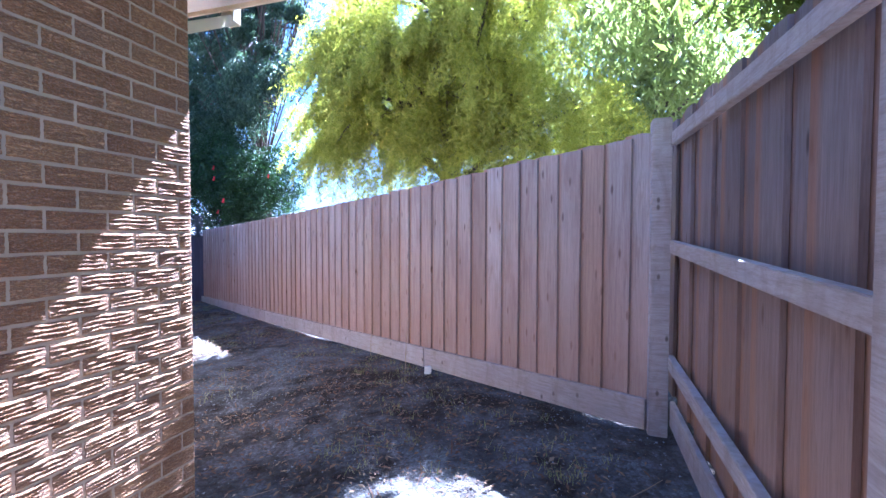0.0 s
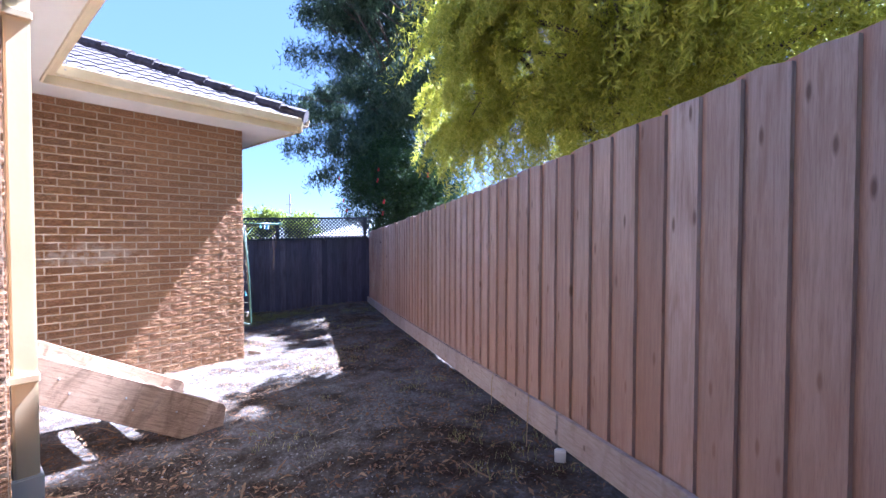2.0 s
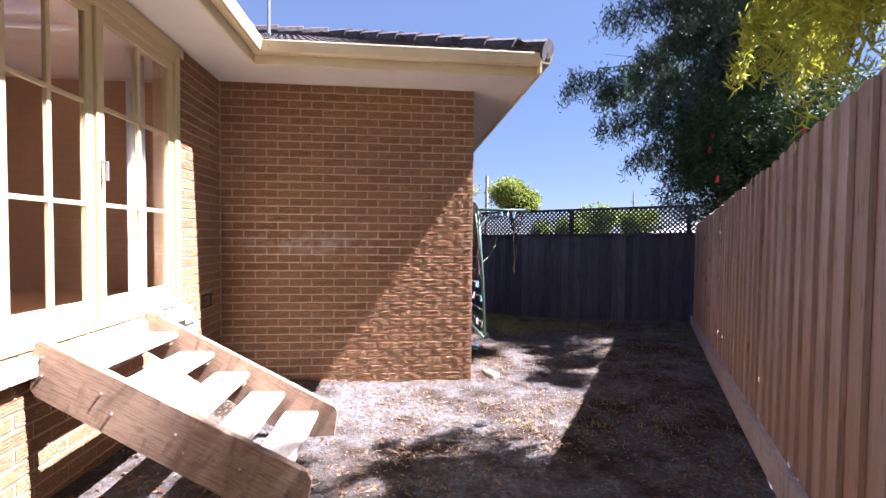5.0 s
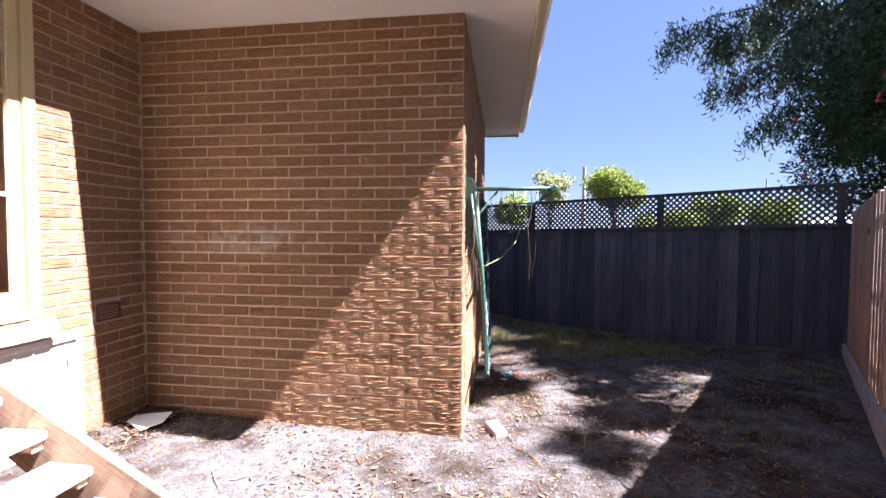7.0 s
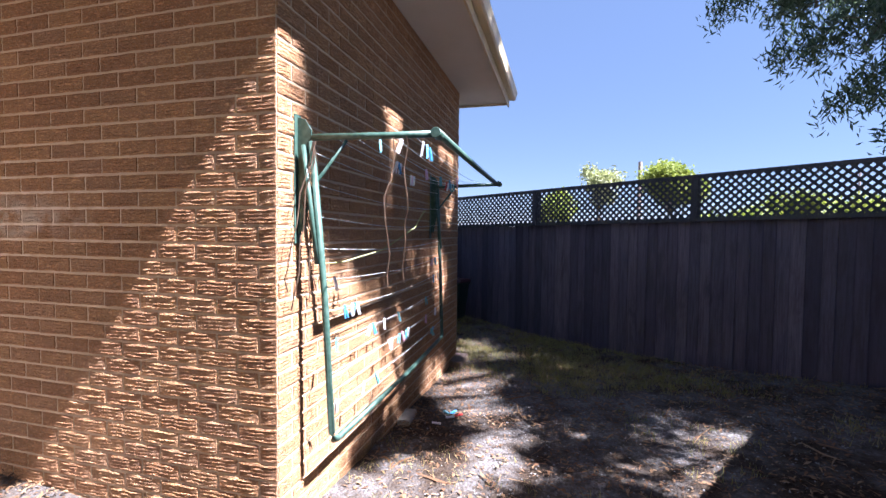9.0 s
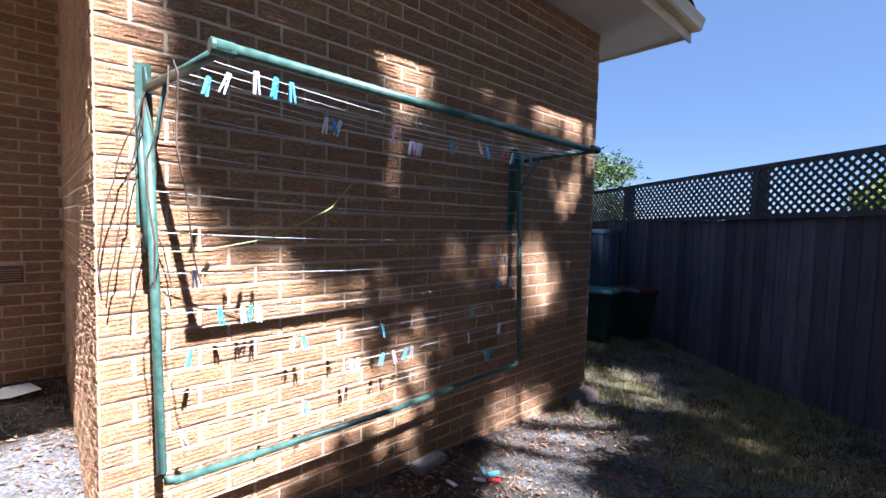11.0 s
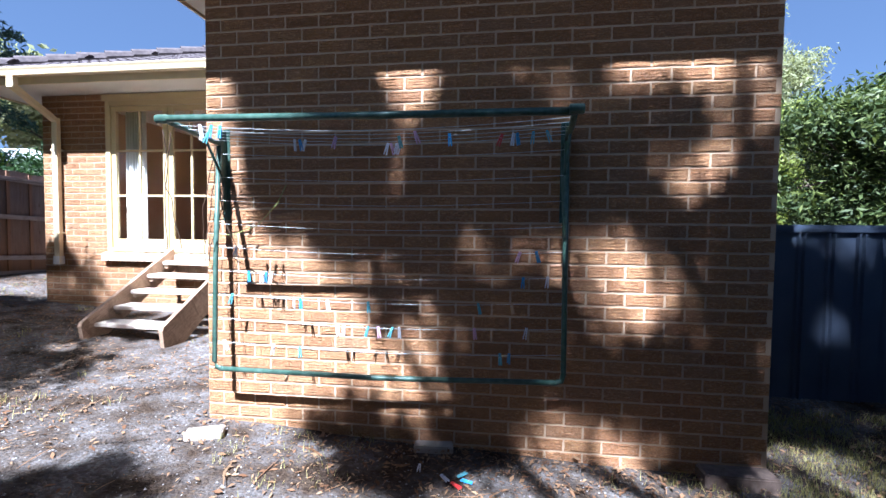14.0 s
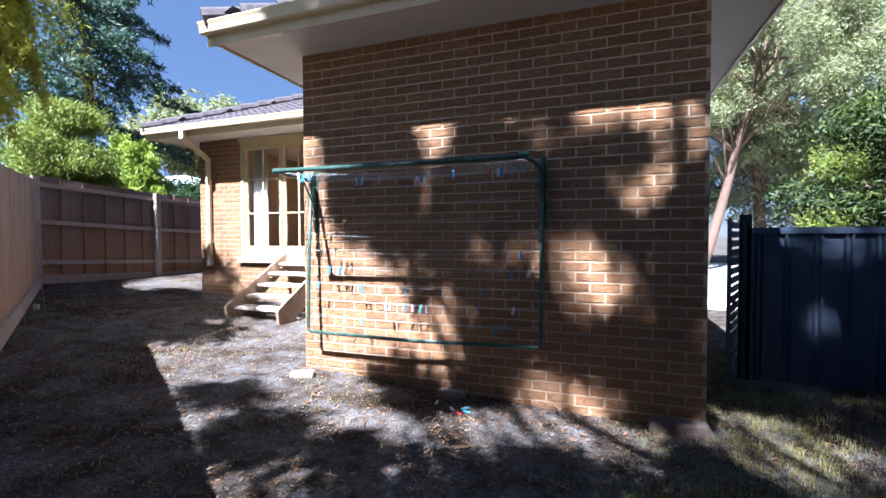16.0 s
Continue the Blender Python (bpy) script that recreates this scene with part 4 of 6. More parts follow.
def build_vent():
    v = thing("wall_vent", (-4.93, WIN_Y, 0.94), "terracotta slotted wall vent", "vent")
    k = mat_plain("terracotta_vent", (0.13, 0.065, 0.04), (0.17, 0.09, 0.05), 0.9, 0.0, 30, 0.2)
    x0, x1, z0, z1 = -5.03, -4.82, 0.94, 1.075
    part("frame", Mesh().box(x0, x1, WIN_Y - 0.012, WIN_Y + 0.011, z0, z0 + 0.018).box(x0, x1, WIN_Y - 0.012, WIN_Y + 0.011, z1 - 0.018, z1)
         .box(x0, x0 + 0.014, WIN_Y - 0.012, WIN_Y + 0.011, z0 + 0.018, z1 - 0.018).box(x1 - 0.014, x1, WIN_Y - 0.012, WIN_Y + 0.011, z0 + 0.018, z1 - 0.018), k, v, "", 0.002)
    for i in range(5):
        z = z0 + 0.03 + i * 0.0195
        part("slat", Mesh().box(x0 + 0.014, x1 - 0.014, WIN_Y - 0.012, WIN_Y + 0.008, z, z + 0.009), k, v)


build_vent()


def build_downpipe():
    p = thing("downpipe", (-1.0, WIN_Y, 0.9), "cream painted square downpipe with an elbow from the gutter", "downpipe")

    def bar(a, b, w=0.088, d=0.066):
        a, b = Vector(a), Vector(b)
        z = (b - a).normalized()
        x = Vector((1, 0, 0))
        y = z.cross(x).normalized()
        pts = [q + x * sx * w / 2 + y * sy * d / 2 for q in (a, b) for sx, sy in ((-1, -1), (1, -1), (1, 1), (-1, 1))]
        return Mesh().add(pts, [(3, 2, 1, 0), (4, 5, 6, 7), (0, 1, 5, 4), (1, 2, 6, 5), (2, 3, 7, 6), (3, 0, 4, 7)])
    part("outlet", bar((-0.98, SY + 0.055, 3.37), (-0.98, SY + 0.055, 3.22), 0.10, 0.08), CREAM, p, "", 0.006)
    part("elbow", bar((-0.98, SY + 0.055, 3.25), (-0.99, WIN_Y + 0.06, 2.93)), CREAM, p, "", 0.006)
    part("shaft", bar((-0.99, WIN_Y + 0.055, 2.97), (-0.99, WIN_Y + 0.055, 0.92)), CREAM, p, "", 0.006)
    part("shoe", bar((-0.99, WIN_Y + 0.055, 0.98), (-0.99, WIN_Y + 0.055, 0.86), 0.105, 0.085), SOFFIT, p, "white plastic pipe joint", 0.005)
    for z in (2.5, 1.3):
        part("bracket", Mesh().box(-1.05, -0.93, WIN_Y + 0.0, WIN_Y + 0.092, z, z + 0.025), CREAM, p, "", 0.002)


build_downpipe()
c = thing("roof_conduit", (-4.60, SY + 0.05, 3.46), "thin grey metal conduit rising from the gutter corner", "conduit")
part("pipe", Mesh().tube([(-4.80, SY + 0.03, 3.42), (-4.66, SY + 0.13, 3.40), (-4.60, SY + 0.16, 3.43), (-4.585, SY + 0.165, 3.52), (-4.585, SY + 0.165, 4.9)], 0.016, 8), STEEL, c)

# ---- steps ----
def build_steps():
    s = thing("garden_steps", (-3.3, 3.3, ground_z(-3.3, 3.3)), "worn open timber steps leading up to the garden doors", "steps")
    for x, dz in ((-2.82, 0.0), (-3.80, -0.015)):
        gz = ground_z(x, 3.3) - 0.02
        out = [(1.90, 0.86 + dz), (1.93, 1.10 + dz), (1.96, 1.115 + dz), (3.31, 0.36 + dz), (3.33, 0.32 + dz), (3.30, gz), (3.02, gz), (1.93, 0.82 + dz)]
        part("stringer", Mesh().prism(out, x - 0.024, x + 0.024, "x"), STRINGER, s, "rough sawn weathered stringer", 0.003)
    for y, z in ((1.97, 1.03), (1.96, 0.93), (2.25, 0.83), (2.30, 0.72), (2.62, 0.60), (2.66, 0.50), (2.95, 0.40), (3.15, 0.22)):
        part("bolt", Mesh().tube([(-2.798, y, z), (-2.792, y, z), (-2.788, y, z)], 0.008, 8, 0.005), STEEL, s, "dull steel bolt head")
    tilt = random.Random(4)
    for y, z in ((2.16, 0.95), (2.42, 0.80), (2.68, 0.635), (2.93, 0.48), (3.18, 0.325)):
        m = pose(-3.31, y - 0.125, z, tilt.uniform(-1.2, 1.2), tilt.uniform(-0.6, 0.6), tilt.uniform(-0.8, 0.8))
        part("tread", Mesh().box(-0.464, 0.464, -0.125, 0.125, -0.045, 0.0, m), TREAD, s, "sun-bleached plank", 0.006)
    for x in (-2.875, -3.745):
        for y, z in ((2.16, 0.95), (2.42, 0.80), (2.68, 0.635), (2.93, 0.48)):
            part("cleat", Mesh().box(x - 0.028, x + 0.028, y - 0.23, y - 0.03, z - 0.095, z - 0.049), STEP, s, "", 0.004)
    part("ledger", Mesh().box(-3.77, -2.85, WIN_Y + 0.004, WIN_Y + 0.05, 0.78, 0.90), STEP, s, "", 0.004)


build_steps()
blk = tagged(part("timber_offcut", Mesh().box(-4.02, -3.93, 1.89, 2.0, 0.93, 1.06), STEP, None, "short timber offcut on the sill beside the steps", 0.006), category="timber")

# ---- clothesline on the wing wall ----
def build_line():
    c = thing("clothesline", (-6.6, WY, 0.45), "dark green folding wall clothesline with one frame raised", "clothesline")
    L, R = -5.44, -7.77
    zt, zb = 1.985, 0.455
    r = 0.017
    hang = part("hanging_frame", Mesh().tube([(L, WY + 0.085, zt - 0.02), (L - 0.01, WY + 0.15, 1.2), (L - 0.02, WY + 0.185, zb + 0.05), (L - 0.035, WY + 0.188, zb + 0.01), (L - 0.08, WY + 0.188, zb)], r, 10)
                .tube([(L - 0.06, WY + 0.188, zb), ((L + R) / 2, WY + 0.17, zb - 0.012), (R + 0.05, WY + 0.14, zb + 0.01)], r, 10)
                .tube([(R + 0.06, WY + 0.14, zb + 0.008), (R + 0.012, WY + 0.138, zb + 0.02), (R, WY + 0.135, zb + 0.06), (R, WY + 0.11, 1.2), (R, WY + 0.075, zt - 0.02)], r, 10), GREEN_TUBE, c, "", 0, True)
    arm = part("raised_frame", Mesh().tube([(L - 0.0, WY + 0.09, zt), (L - 0.06, WY + 0.45, zt + 0.004), (L - 0.095, WY + 0.70, zt + 0.01)], r, 10)
               .tube([(L - 0.07, WY + 0.71, zt + 0.01), ((L + R) / 2, WY + 0.695, zt + 0.004), (R + 0.04, WY + 0.685, zt + 0.004)], r * 1.15, 10)
               .tube([(R + 0.05, WY + 0.68, zt + 0.004), (R + 0.02, WY + 0.4, zt), (R, WY + 0.08, zt - 0.005)], r, 10), GREEN_TUBE, c, "", 0, True)
    for x in (L - 0.093, R + 0.045):
        part("corner_sleeve", Mesh().tube([(x - 0.035, WY + 0.703, zt + 0.008), (x + 0.035, WY + 0.703, zt + 0.009)], r * 1.5, 10), GREEN_TUBE, arm, "", 0.002)
    for x in (L, R):
        part("bracket_plate", Mesh().prism([(0, 1.50), (0.012, 1.50), (0.05, 1.62), (0.075, 1.86), (0.085, 2.02), (0.05, 2.075), (0.0, 2.09)], x - 0.003, x + 0.003, "x", Matrix.Translation((0, WY, 0))), GREEN_TUBE, c, "", 0.001)
        part("bracket_back", Mesh().box(x - 0.028, x + 0.028, WY + 0.001, WY + 0.007, 1.46, 2.10), GREEN_TUBE, c, "", 0.001)
        part("strut", Mesh().tube([(x, WY + 0.03, 1.52), (x + (-0.02 if x == L else 0.01), WY + 0.075, 1.74), (x - (0.03 if x == L else -0.01), WY + 0.26, zt - 0.015)], 0.009, 8), GREEN_TUBE, c, "", 0, True)
        part("strut", Mesh().tube([(x + 0.02, WY + 0.05, zt - 0.04), (x + 0.015, WY + 0.09, 1.62), (x + 0.01, WY + 0.12, 1.36)], 0.012, 8), GREEN_TUBE, c, "", 0, True)
    lines = []
    for i in range(9):
        f = (i + 0.45) / 9.6
        z = zt - (zt - zb) * f
        lines.append((z, WY + 0.085 + 0.10 * f, WY + 0.075 + 0.065 * f))
        pts = [(L + (R - L) * s - 0.02 * f * (1 - s), WY + 0.085 + 0.10 * f + (-0.01 - 0.035 * f) * s, z - 0.035 * math.sin(math.pi * s)) for s in [k / 8 for k in range(9)]]
        part("line", Mesh().tube(pts, 0.0017, 5), WIRE, c)
    for i in range(5):
        f = (i + 1) / 6
        y = WY + 0.09 + 0.60 * f
        pts = [(L - 0.09 * f + (R - L + 0.13 * f) * s, y - 0.02 * s, zt + 0.004 - 0.05 * math.sin(math.pi * s)) for s in [k / 8 for k in range(9)]]
        part("line", Mesh().tube(pts, 0.0017, 5), WIRE, c)
    return L, R, zt, zb


LX, RX, LZT, LZB = build_line()


def peg_proto(name, mat):
    p = new(name)
    p.empty_display_size = 0.02
    for s in (-1, 1):
        m = Mesh().prism([(0.0, 0.012), (0.0075 * s, 0.012), (0.0095 * s, -0.02), (0.0115 * s, -0.062), (0.006 * s, -0.062), (0.0015 * s, -0.02)], -0.005, 0.005, "y")
        q = new("peg_half", m.data("peg_half", mat))
        q.parent = p
    m = Mesh().tube([(-0.009, 0, -0.012), (-0.004, 0.007, -0.013), (0.004, 0.007, -0.013), (0.009, 0, -0.012)], 0.0014, 5)
    q = new("spring", m.data("spring", STEEL))
    q.parent = p
    return tagged(p, {"white": "white plastic clothes peg clipped to the line", "blue": "blue plastic clothes peg clipped to the line", "teal": "teal plastic clothes peg clipped to the line", "pink": "pale pink plastic clothes peg clipped to the line", "wood": "worn wooden clothes peg clipped to the line", "red": "red plastic clothes peg clipped to the line"}[name_of(mat)], "clothes peg", "pegs on the line")


def name_of(mat):
    return next(k for k, v in PEG.items() if v == mat)


def line_point(row, s):
    """A place on a line: rows 0-8 hang, rows 10-14 are on the raised frame; s runs from the house corner."""
    if row < 10:
        f = (row + 0.45) / 9.6
        return Vector((LX + (RX - LX) * s - 0.02 * f * (1 - s), WY + 0.085 + 0.10 * f + (-0.01 - 0.035 * f) * s, LZT - (LZT - LZB) * f - 0.035 * math.sin(math.pi * s)))
    f = (row - 9) / 6
    return Vector((LX - 0.09 * f + (RX - LX + 0.13 * f) * s, WY + 0.09 + 0.60 * f - 0.02 * s, LZT + 0.004 - 0.05 * math.sin(math.pi * s)))


def hang_pegs():
    rnd = random.Random(21)
    plan = [(14, 0.07, "white"), (14, 0.10, "blue"), (14, 0.125, "blue"), (13, 0.05, "white"), (12, 0.04, "teal"), (11, 0.27, "white"), (11, 0.285, "blue"), (11, 0.30, "white"), (12, 0.40, "pink"), (10, 0.52, "white"), (10, 0.53, "pink"), (10, 0.545, "white"), (10, 0.555, "white"),
            (12, 0.57, "teal"), (13, 0.62, "pink"), (12, 0.70, "blue"), (11, 0.86, "white"), (11, 0.87, "blue"), (11, 0.91, "teal"), (11, 0.945, "teal"), (11, 0.83, "red"),
            (3, 0.06, "white"), (4, 0.10, "blue"), (4, 0.14, "white"), (4, 0.155, "blue"), (4, 0.17, "white"), (5, 0.24, "white"), (5, 0.26, "blue"), (5, 0.34, "white"), (5, 0.46, "teal"), (6, 0.37, "white"), (6, 0.39, "white"), (6, 0.46, "teal"), (6, 0.49, "pink"),
            (6, 0.53, "teal"), (6, 0.55, "white"), (7, 0.18, "white"), (7, 0.26, "teal"), (8, 0.03, "white"), (3, 0.88, "pink"), (3, 0.925, "blue"), (4, 0.89, "blue"), (4, 0.955, "white"), (5, 0.77, "teal"), (5, 0.86, "wood"), (6, 0.76, "pink"), (6, 0.90, "white"), (7, 0.83, "teal"), (7, 0.855, "blue"), (5, 0.05, "teal")]
    made = {}
    for row, s, col in plan:
        row = min(row + 1, 8) if row < 9 else row
        p = line_point(row, s)
        m = Matrix.Translation(p) @ pose(0, 0, 0, rnd.uniform(-14, 14), rnd.uniform(-20, 20), rnd.uniform(-50, 50))
        if col not in made:
            made[col] = peg_proto("clothes_peg", PEG[col])
            made[col].matrix_basis = m
        else:
            copy_thing(made[col], m)


hang_pegs()
twig = thing("dry_vine", (-5.5, WY + 0.1, 0.9), "dry rusty wire and vine tangled over the clothesline bracket", "vine")
_r = random.Random(8)
for i in range(7):
    x, y, z = LX + 0.01, WY + 0.1 + _r.uniform(-0.02, 0.5) * (i % 2), LZT - 0.02
    pts, sway = [], 0.0
    for k in range(12):
        pts.append((x, y, z))
        sway = 0.8 * sway + _r.uniform(-0.012, 0.012)
        x += sway
        y += _r.uniform(-0.02, 0.01) if y > WY + 0.05 else 0.015
        z -= _r.uniform(0.02, 0.11)
    part("strand", Mesh().tube(pts, 0.003, 5), RUST, twig)
loose = thing("stray_line", (-5.6, WY + 0.2, 1.35), "stray pale plastic line curling off the clothesline", "line")
part("strand", Mesh().tube([(LX - 0.01, WY + 0.11, 1.36), (LX - 0.15, WY + 0.17, 1.36), (LX - 0.4, WY + 0.30, 1.42), (LX - 0.6, WY + 0.42, 1.55), (LX - 0.68, WY + 0.46, 1.66)], 0.003, 6), mat_plain("yellow_green_line", (0.30, 0.32, 0.10), (0.36, 0.38, 0.14), 0.5), loose)

# ---- bins, gate and odds and ends ----
def build_bin(x, y, turn, lid_mat, label):
    g = ground_z(x, y)
    b = thing("wheelie_bin", (x, y, g), label, "bin", "bins by the fence")
    m = Matrix.Translation((x, y, g)) @ pose(0, 0, 0, 0, 0, turn) @ Matrix.Scale(0.76, 4)

    def ring(w, d, z):
        return [(-w, -d, z), (w, -d, z), (w, d, z), (-w, d, z)]
    body = Mesh()
    rings = [ring(0.20, 0.20, 0.03), ring(0.215, 0.22, 0.12), ring(0.265, 0.30, 0.86), ring(0.285, 0.325, 0.87), ring(0.285, 0.325, 0.92)]
    body.add([m @ Vector(p) for r in rings for p in r], [(3, 2, 1, 0), (16, 17, 18, 19)] + [(4 * k + i, 4 * k + (i + 1) % 4, 4 * k + 4 + (i + 1) % 4, 4 * k + 4 + i) for k in range(4) for i in range(4)])
    part("body", body, BIN_GREEN, b, "", 0.012)
    lid = Mesh()
    rings = [ring(0.30, 0.345, 0.924), ring(0.30, 0.345, 0.95), ring(0.255, 0.29, 0.99), ring(0.20, 0.22, 1.0)]
    lid.add([m @ Vector(p) for r in rings for p in r], [(3, 2, 1, 0), (12, 13, 14, 15)] + [(4 * k + i, 4 * k + (i + 1) % 4, 4 * k + 4 + (i + 1) % 4, 4 * k + 4 + i) for k in range(3) for i in range(4)])
    lid_ob = part("lid", lid, lid_mat, b, "", 0.008)
    part("lid_rib", Mesh().box(-0.12, 0.12, -0.15, -0.13, 0.996, 1.006, m).box(-0.12, 0.12, 0.13, 0.15, 0.996, 1.006, m), lid_mat, lid_ob, "", 0.002)
    part("handle", Mesh().tube([m @ Vector(p) for p in ((-0.24, -0.34, 0.90), (-0.22, -0.40, 0.93), (0.22, -0.40, 0.93), (0.24, -0.34, 0.90))], 0.014, 8), BIN_GREEN, b)
    for s in (-1, 1):
        part("wheel", Mesh().tube([m @ Vector((s * 0.21, -0.22, 0.10)), m @ Vector((s * 0.26, -0.22, 0.10))], 0.10, 16), BIN_GREEN, b, "", 0.006)


build_bin(-10.86, 3.76, 8, BIN_LID, "dark green wheelie bin with a teal lid beside the steel fence")
build_bin(-11.52, 3.97, -14, BIN_RED, "dark wheelie bin with a dull red lid in the fence corner")


GATE_WOOD = mat_wood("silvered_gate_slat", [(0.16, 0.165, 0.19), (0.21, 0.21, 0.235)], (1.2, 1.2, 12), stain=(0.08, 0.08, 0.09), knots=False)


def build_gate():
    g = thing("side_gate", (-9.63, 3.0, ground_z(-9.63, 3.0)), "dark slatted timber side gate standing open", "gate")
    # hinged on the post at the steel fence and swung back towards the drive
    a, b = Vector((-9.47, 3.42, 0)), Vector((-9.80, 2.55, 0))
    m = along((a.x, a.y, 0), b - a)
    L = (b - a).length
    z0, z1 = -0.10, 1.58
    k = 0
    z = z0
    while z < z1 - 0.06:
        part("slat", Mesh().box(0, L, -0.012, 0.006, z, z + 0.066, m), GATE_WOOD, g, "", 0.002)
        z += 0.093
        k += 1
    for u in (0.0, L - 0.07):
        part("stile", Mesh().box(u, u + 0.07, 0.008, 0.04, z0, z1, m), GATE_WOOD, g, "", 0.003)
    part("latch", Mesh().box(-0.05, 0.10, -0.03, -0.013, 0.72, 0.76, m), RUST, g, "rusty metal gate latch", 0.003)
    return g


build_gate()
tagged(part("gate_post", Mesh().box(-9.665, -9.575, 3.24, 3.33, -0.5, 1.62), LATTICE, None, "dark timber gate post beside the steel fence", 0.006), category="post")
rail = thing("fence_end_post", (-12.4, 3.4, ground_z(-12.4, 3.4)), "grey timber post where the steel and paling fences meet", "post")
part("shaft", Mesh().box(-12.42, -12.31, 3.36, 3.46, -0.4, 1.62), LATTICE, rail, "", 0.006)

# even dark grey-brown for the brick pad
DARK_BRICK = mat_plain("dark_pad_brick", (0.10, 0.07, 0.055), (0.16, 0.115, 0.09), 0.9, 0.0, 25, 0.5)
block_m = mat_plain("weathered_concrete", (0.26, 0.22, 0.18), (0.34, 0.30, 0.25), 0.95, 0.0, 12, 0.5)


def rough_block(name, m, sx, sy, sz, mat, label, cat):
    ob = part(name, Mesh().box(-sx / 2, sx / 2, -sy / 2, sy / 2, 0, sz, m), mat, None, label, 0.008)
    return tagged(ob, category=cat)


rough_block("brick_pier", pose(-8.82, WY + 0.075, ground_z(-8.8, 4.7) - 0.08), 0.42, 0.15, 0.165, DARK_BRICK, "low dark brick pad against the foot of the wall", "brick")
rough_block("loose_brick", pose(-5.44, 4.88, ground_z(-5.4, 4.9) - 0.015, 0, 0, 24), 0.23, 0.11, 0.06, block_m, "pale loose brick lying by the house corner", "brick")
rough_block("loose_brick", pose(-6.95, WY + 0.06, ground_z(-6.9, 4.7) - 0.02, 0, 0, 4), 0.26, 0.10, 0.06, block_m, "brown loose brick half sunk at the foot of the wall", "brick")
sheet_of = Mesh()
_g = ground_z(-5.0, 2.1)
_pts = [(-5.05, 1.98), (-4.9, 2.03), (-4.82, 2.22), (-4.95, 2.30), (-5.12, 2.24)]
sheet_of.add([(x, y, _g + 0.03 + 0.012 * math.sin(i * 2.1)) for i, (x, y) in enumerate(_pts)] + [(x, y, _g + 0.026 + 0.012 * math.sin(i * 2.1)) for i, (x, y) in enumerate(_pts)], [(0, 1, 2, 3, 4), (9, 8, 7, 6, 5)] + [(i, (i + 1) % 5, 5 + (i + 1) % 5, 5 + i) for i in range(5)])
tagged(part("paper_sheet", sheet_of, CLOTH, None, "torn white paper sheet lying on the leaf litter"), category="paper")
_r = random.Random(31)
for x, y, col in ((-6.9, 4.92, "white"), (-7.05, 5.0, "white"), (-7.15, 4.98, "teal"), (-7.22, 5.03, "blue"), (-7.12, 5.06, "red")):
    q = peg_proto("fallen_peg", PEG[col])
    tagged(q, "%s plastic clothes peg lying on the ground" % col, "clothes peg", "pegs on the ground")
    q.matrix_basis = pose(x, y, ground_z(x, y) + 0.022, 88, 0, _r.uniform(0, 360))
rough_block("drain_elbow", pose(-0.22, 4.37, ground_z(-0.2, 4.35) - 0.01, 0, 0, 30), 0.07, 0.05, 0.09, SOFFIT, "small white plastic pipe end beside the fence plinth", "pipe")

STRAW = mat_plain("dry_straw", (0.30, 0.21, 0.11), (0.40, 0.29, 0.16), 0.8, 0.0, 40, 0.1)
_r = random.Random(17)
for x, y, h in ((-1.2, 5.0, 0.42), (-1.12, 5.03, 0.3), (-0.5, 4.42, 0.55)):
    g = ground_z(x, y) - 0.01
    st = thing("dry_weed", (x, y, g), "thin dead weed stem standing by the fence plinth", "weed", "dry stems by the fence")
    part("stalk", Mesh().tube([(x, y, g), (x + _r.uniform(-0.02, 0.02), y, g + h * 0.5), (x + _r.uniform(-0.05, 0.05), y + 0.02, g + h)], 0.004, 5, 0.0015), STRAW, st)
    part("leaf_blade", Mesh().tube([(x, y, g + h * 0.3), (x + 0.04, y - 0.03, g + h * 0.42), (x + 0.07, y - 0.05, g + h * 0.38)], 0.003, 4, 0.001), STRAW, st)

# ---- trees and shrubs ----
def leaf_arrays(centres, rng, size, aspect, droop, spread=1.0):
    """Four corners for every leaf: a slim diamond about its centre."""
    n = len(centres)
    d = rng.normal(size=(n, 3))
    d[:, 2] = d[:, 2] * (1 - droop) - droop * 1.6
    d /= np.linalg.norm(d, axis=1, keepdims=True) + 1e-9
    w = np.cross(d, rng.normal(size=(n, 3)))
    w /= np.linalg.norm(w, axis=1, keepdims=True) + 1e-9
    s = size * rng.uniform(0.6, 1.3, size=(n, 1))
    nrm = np.cross(d, w)
    v = np.empty((n, 4, 3))
    v[:, 0] = centres - d * s * 0.5
    v[:, 1] = centres + w * s * aspect * 0.5 + nrm * s * 0.06
    v[:, 2] = centres + d * s * 0.5 - nrm * s * 0.08
    v[:, 3] = centres - w * s * aspect * 0.5 + nrm * s * 0.06
    return v.reshape(-1, 3)


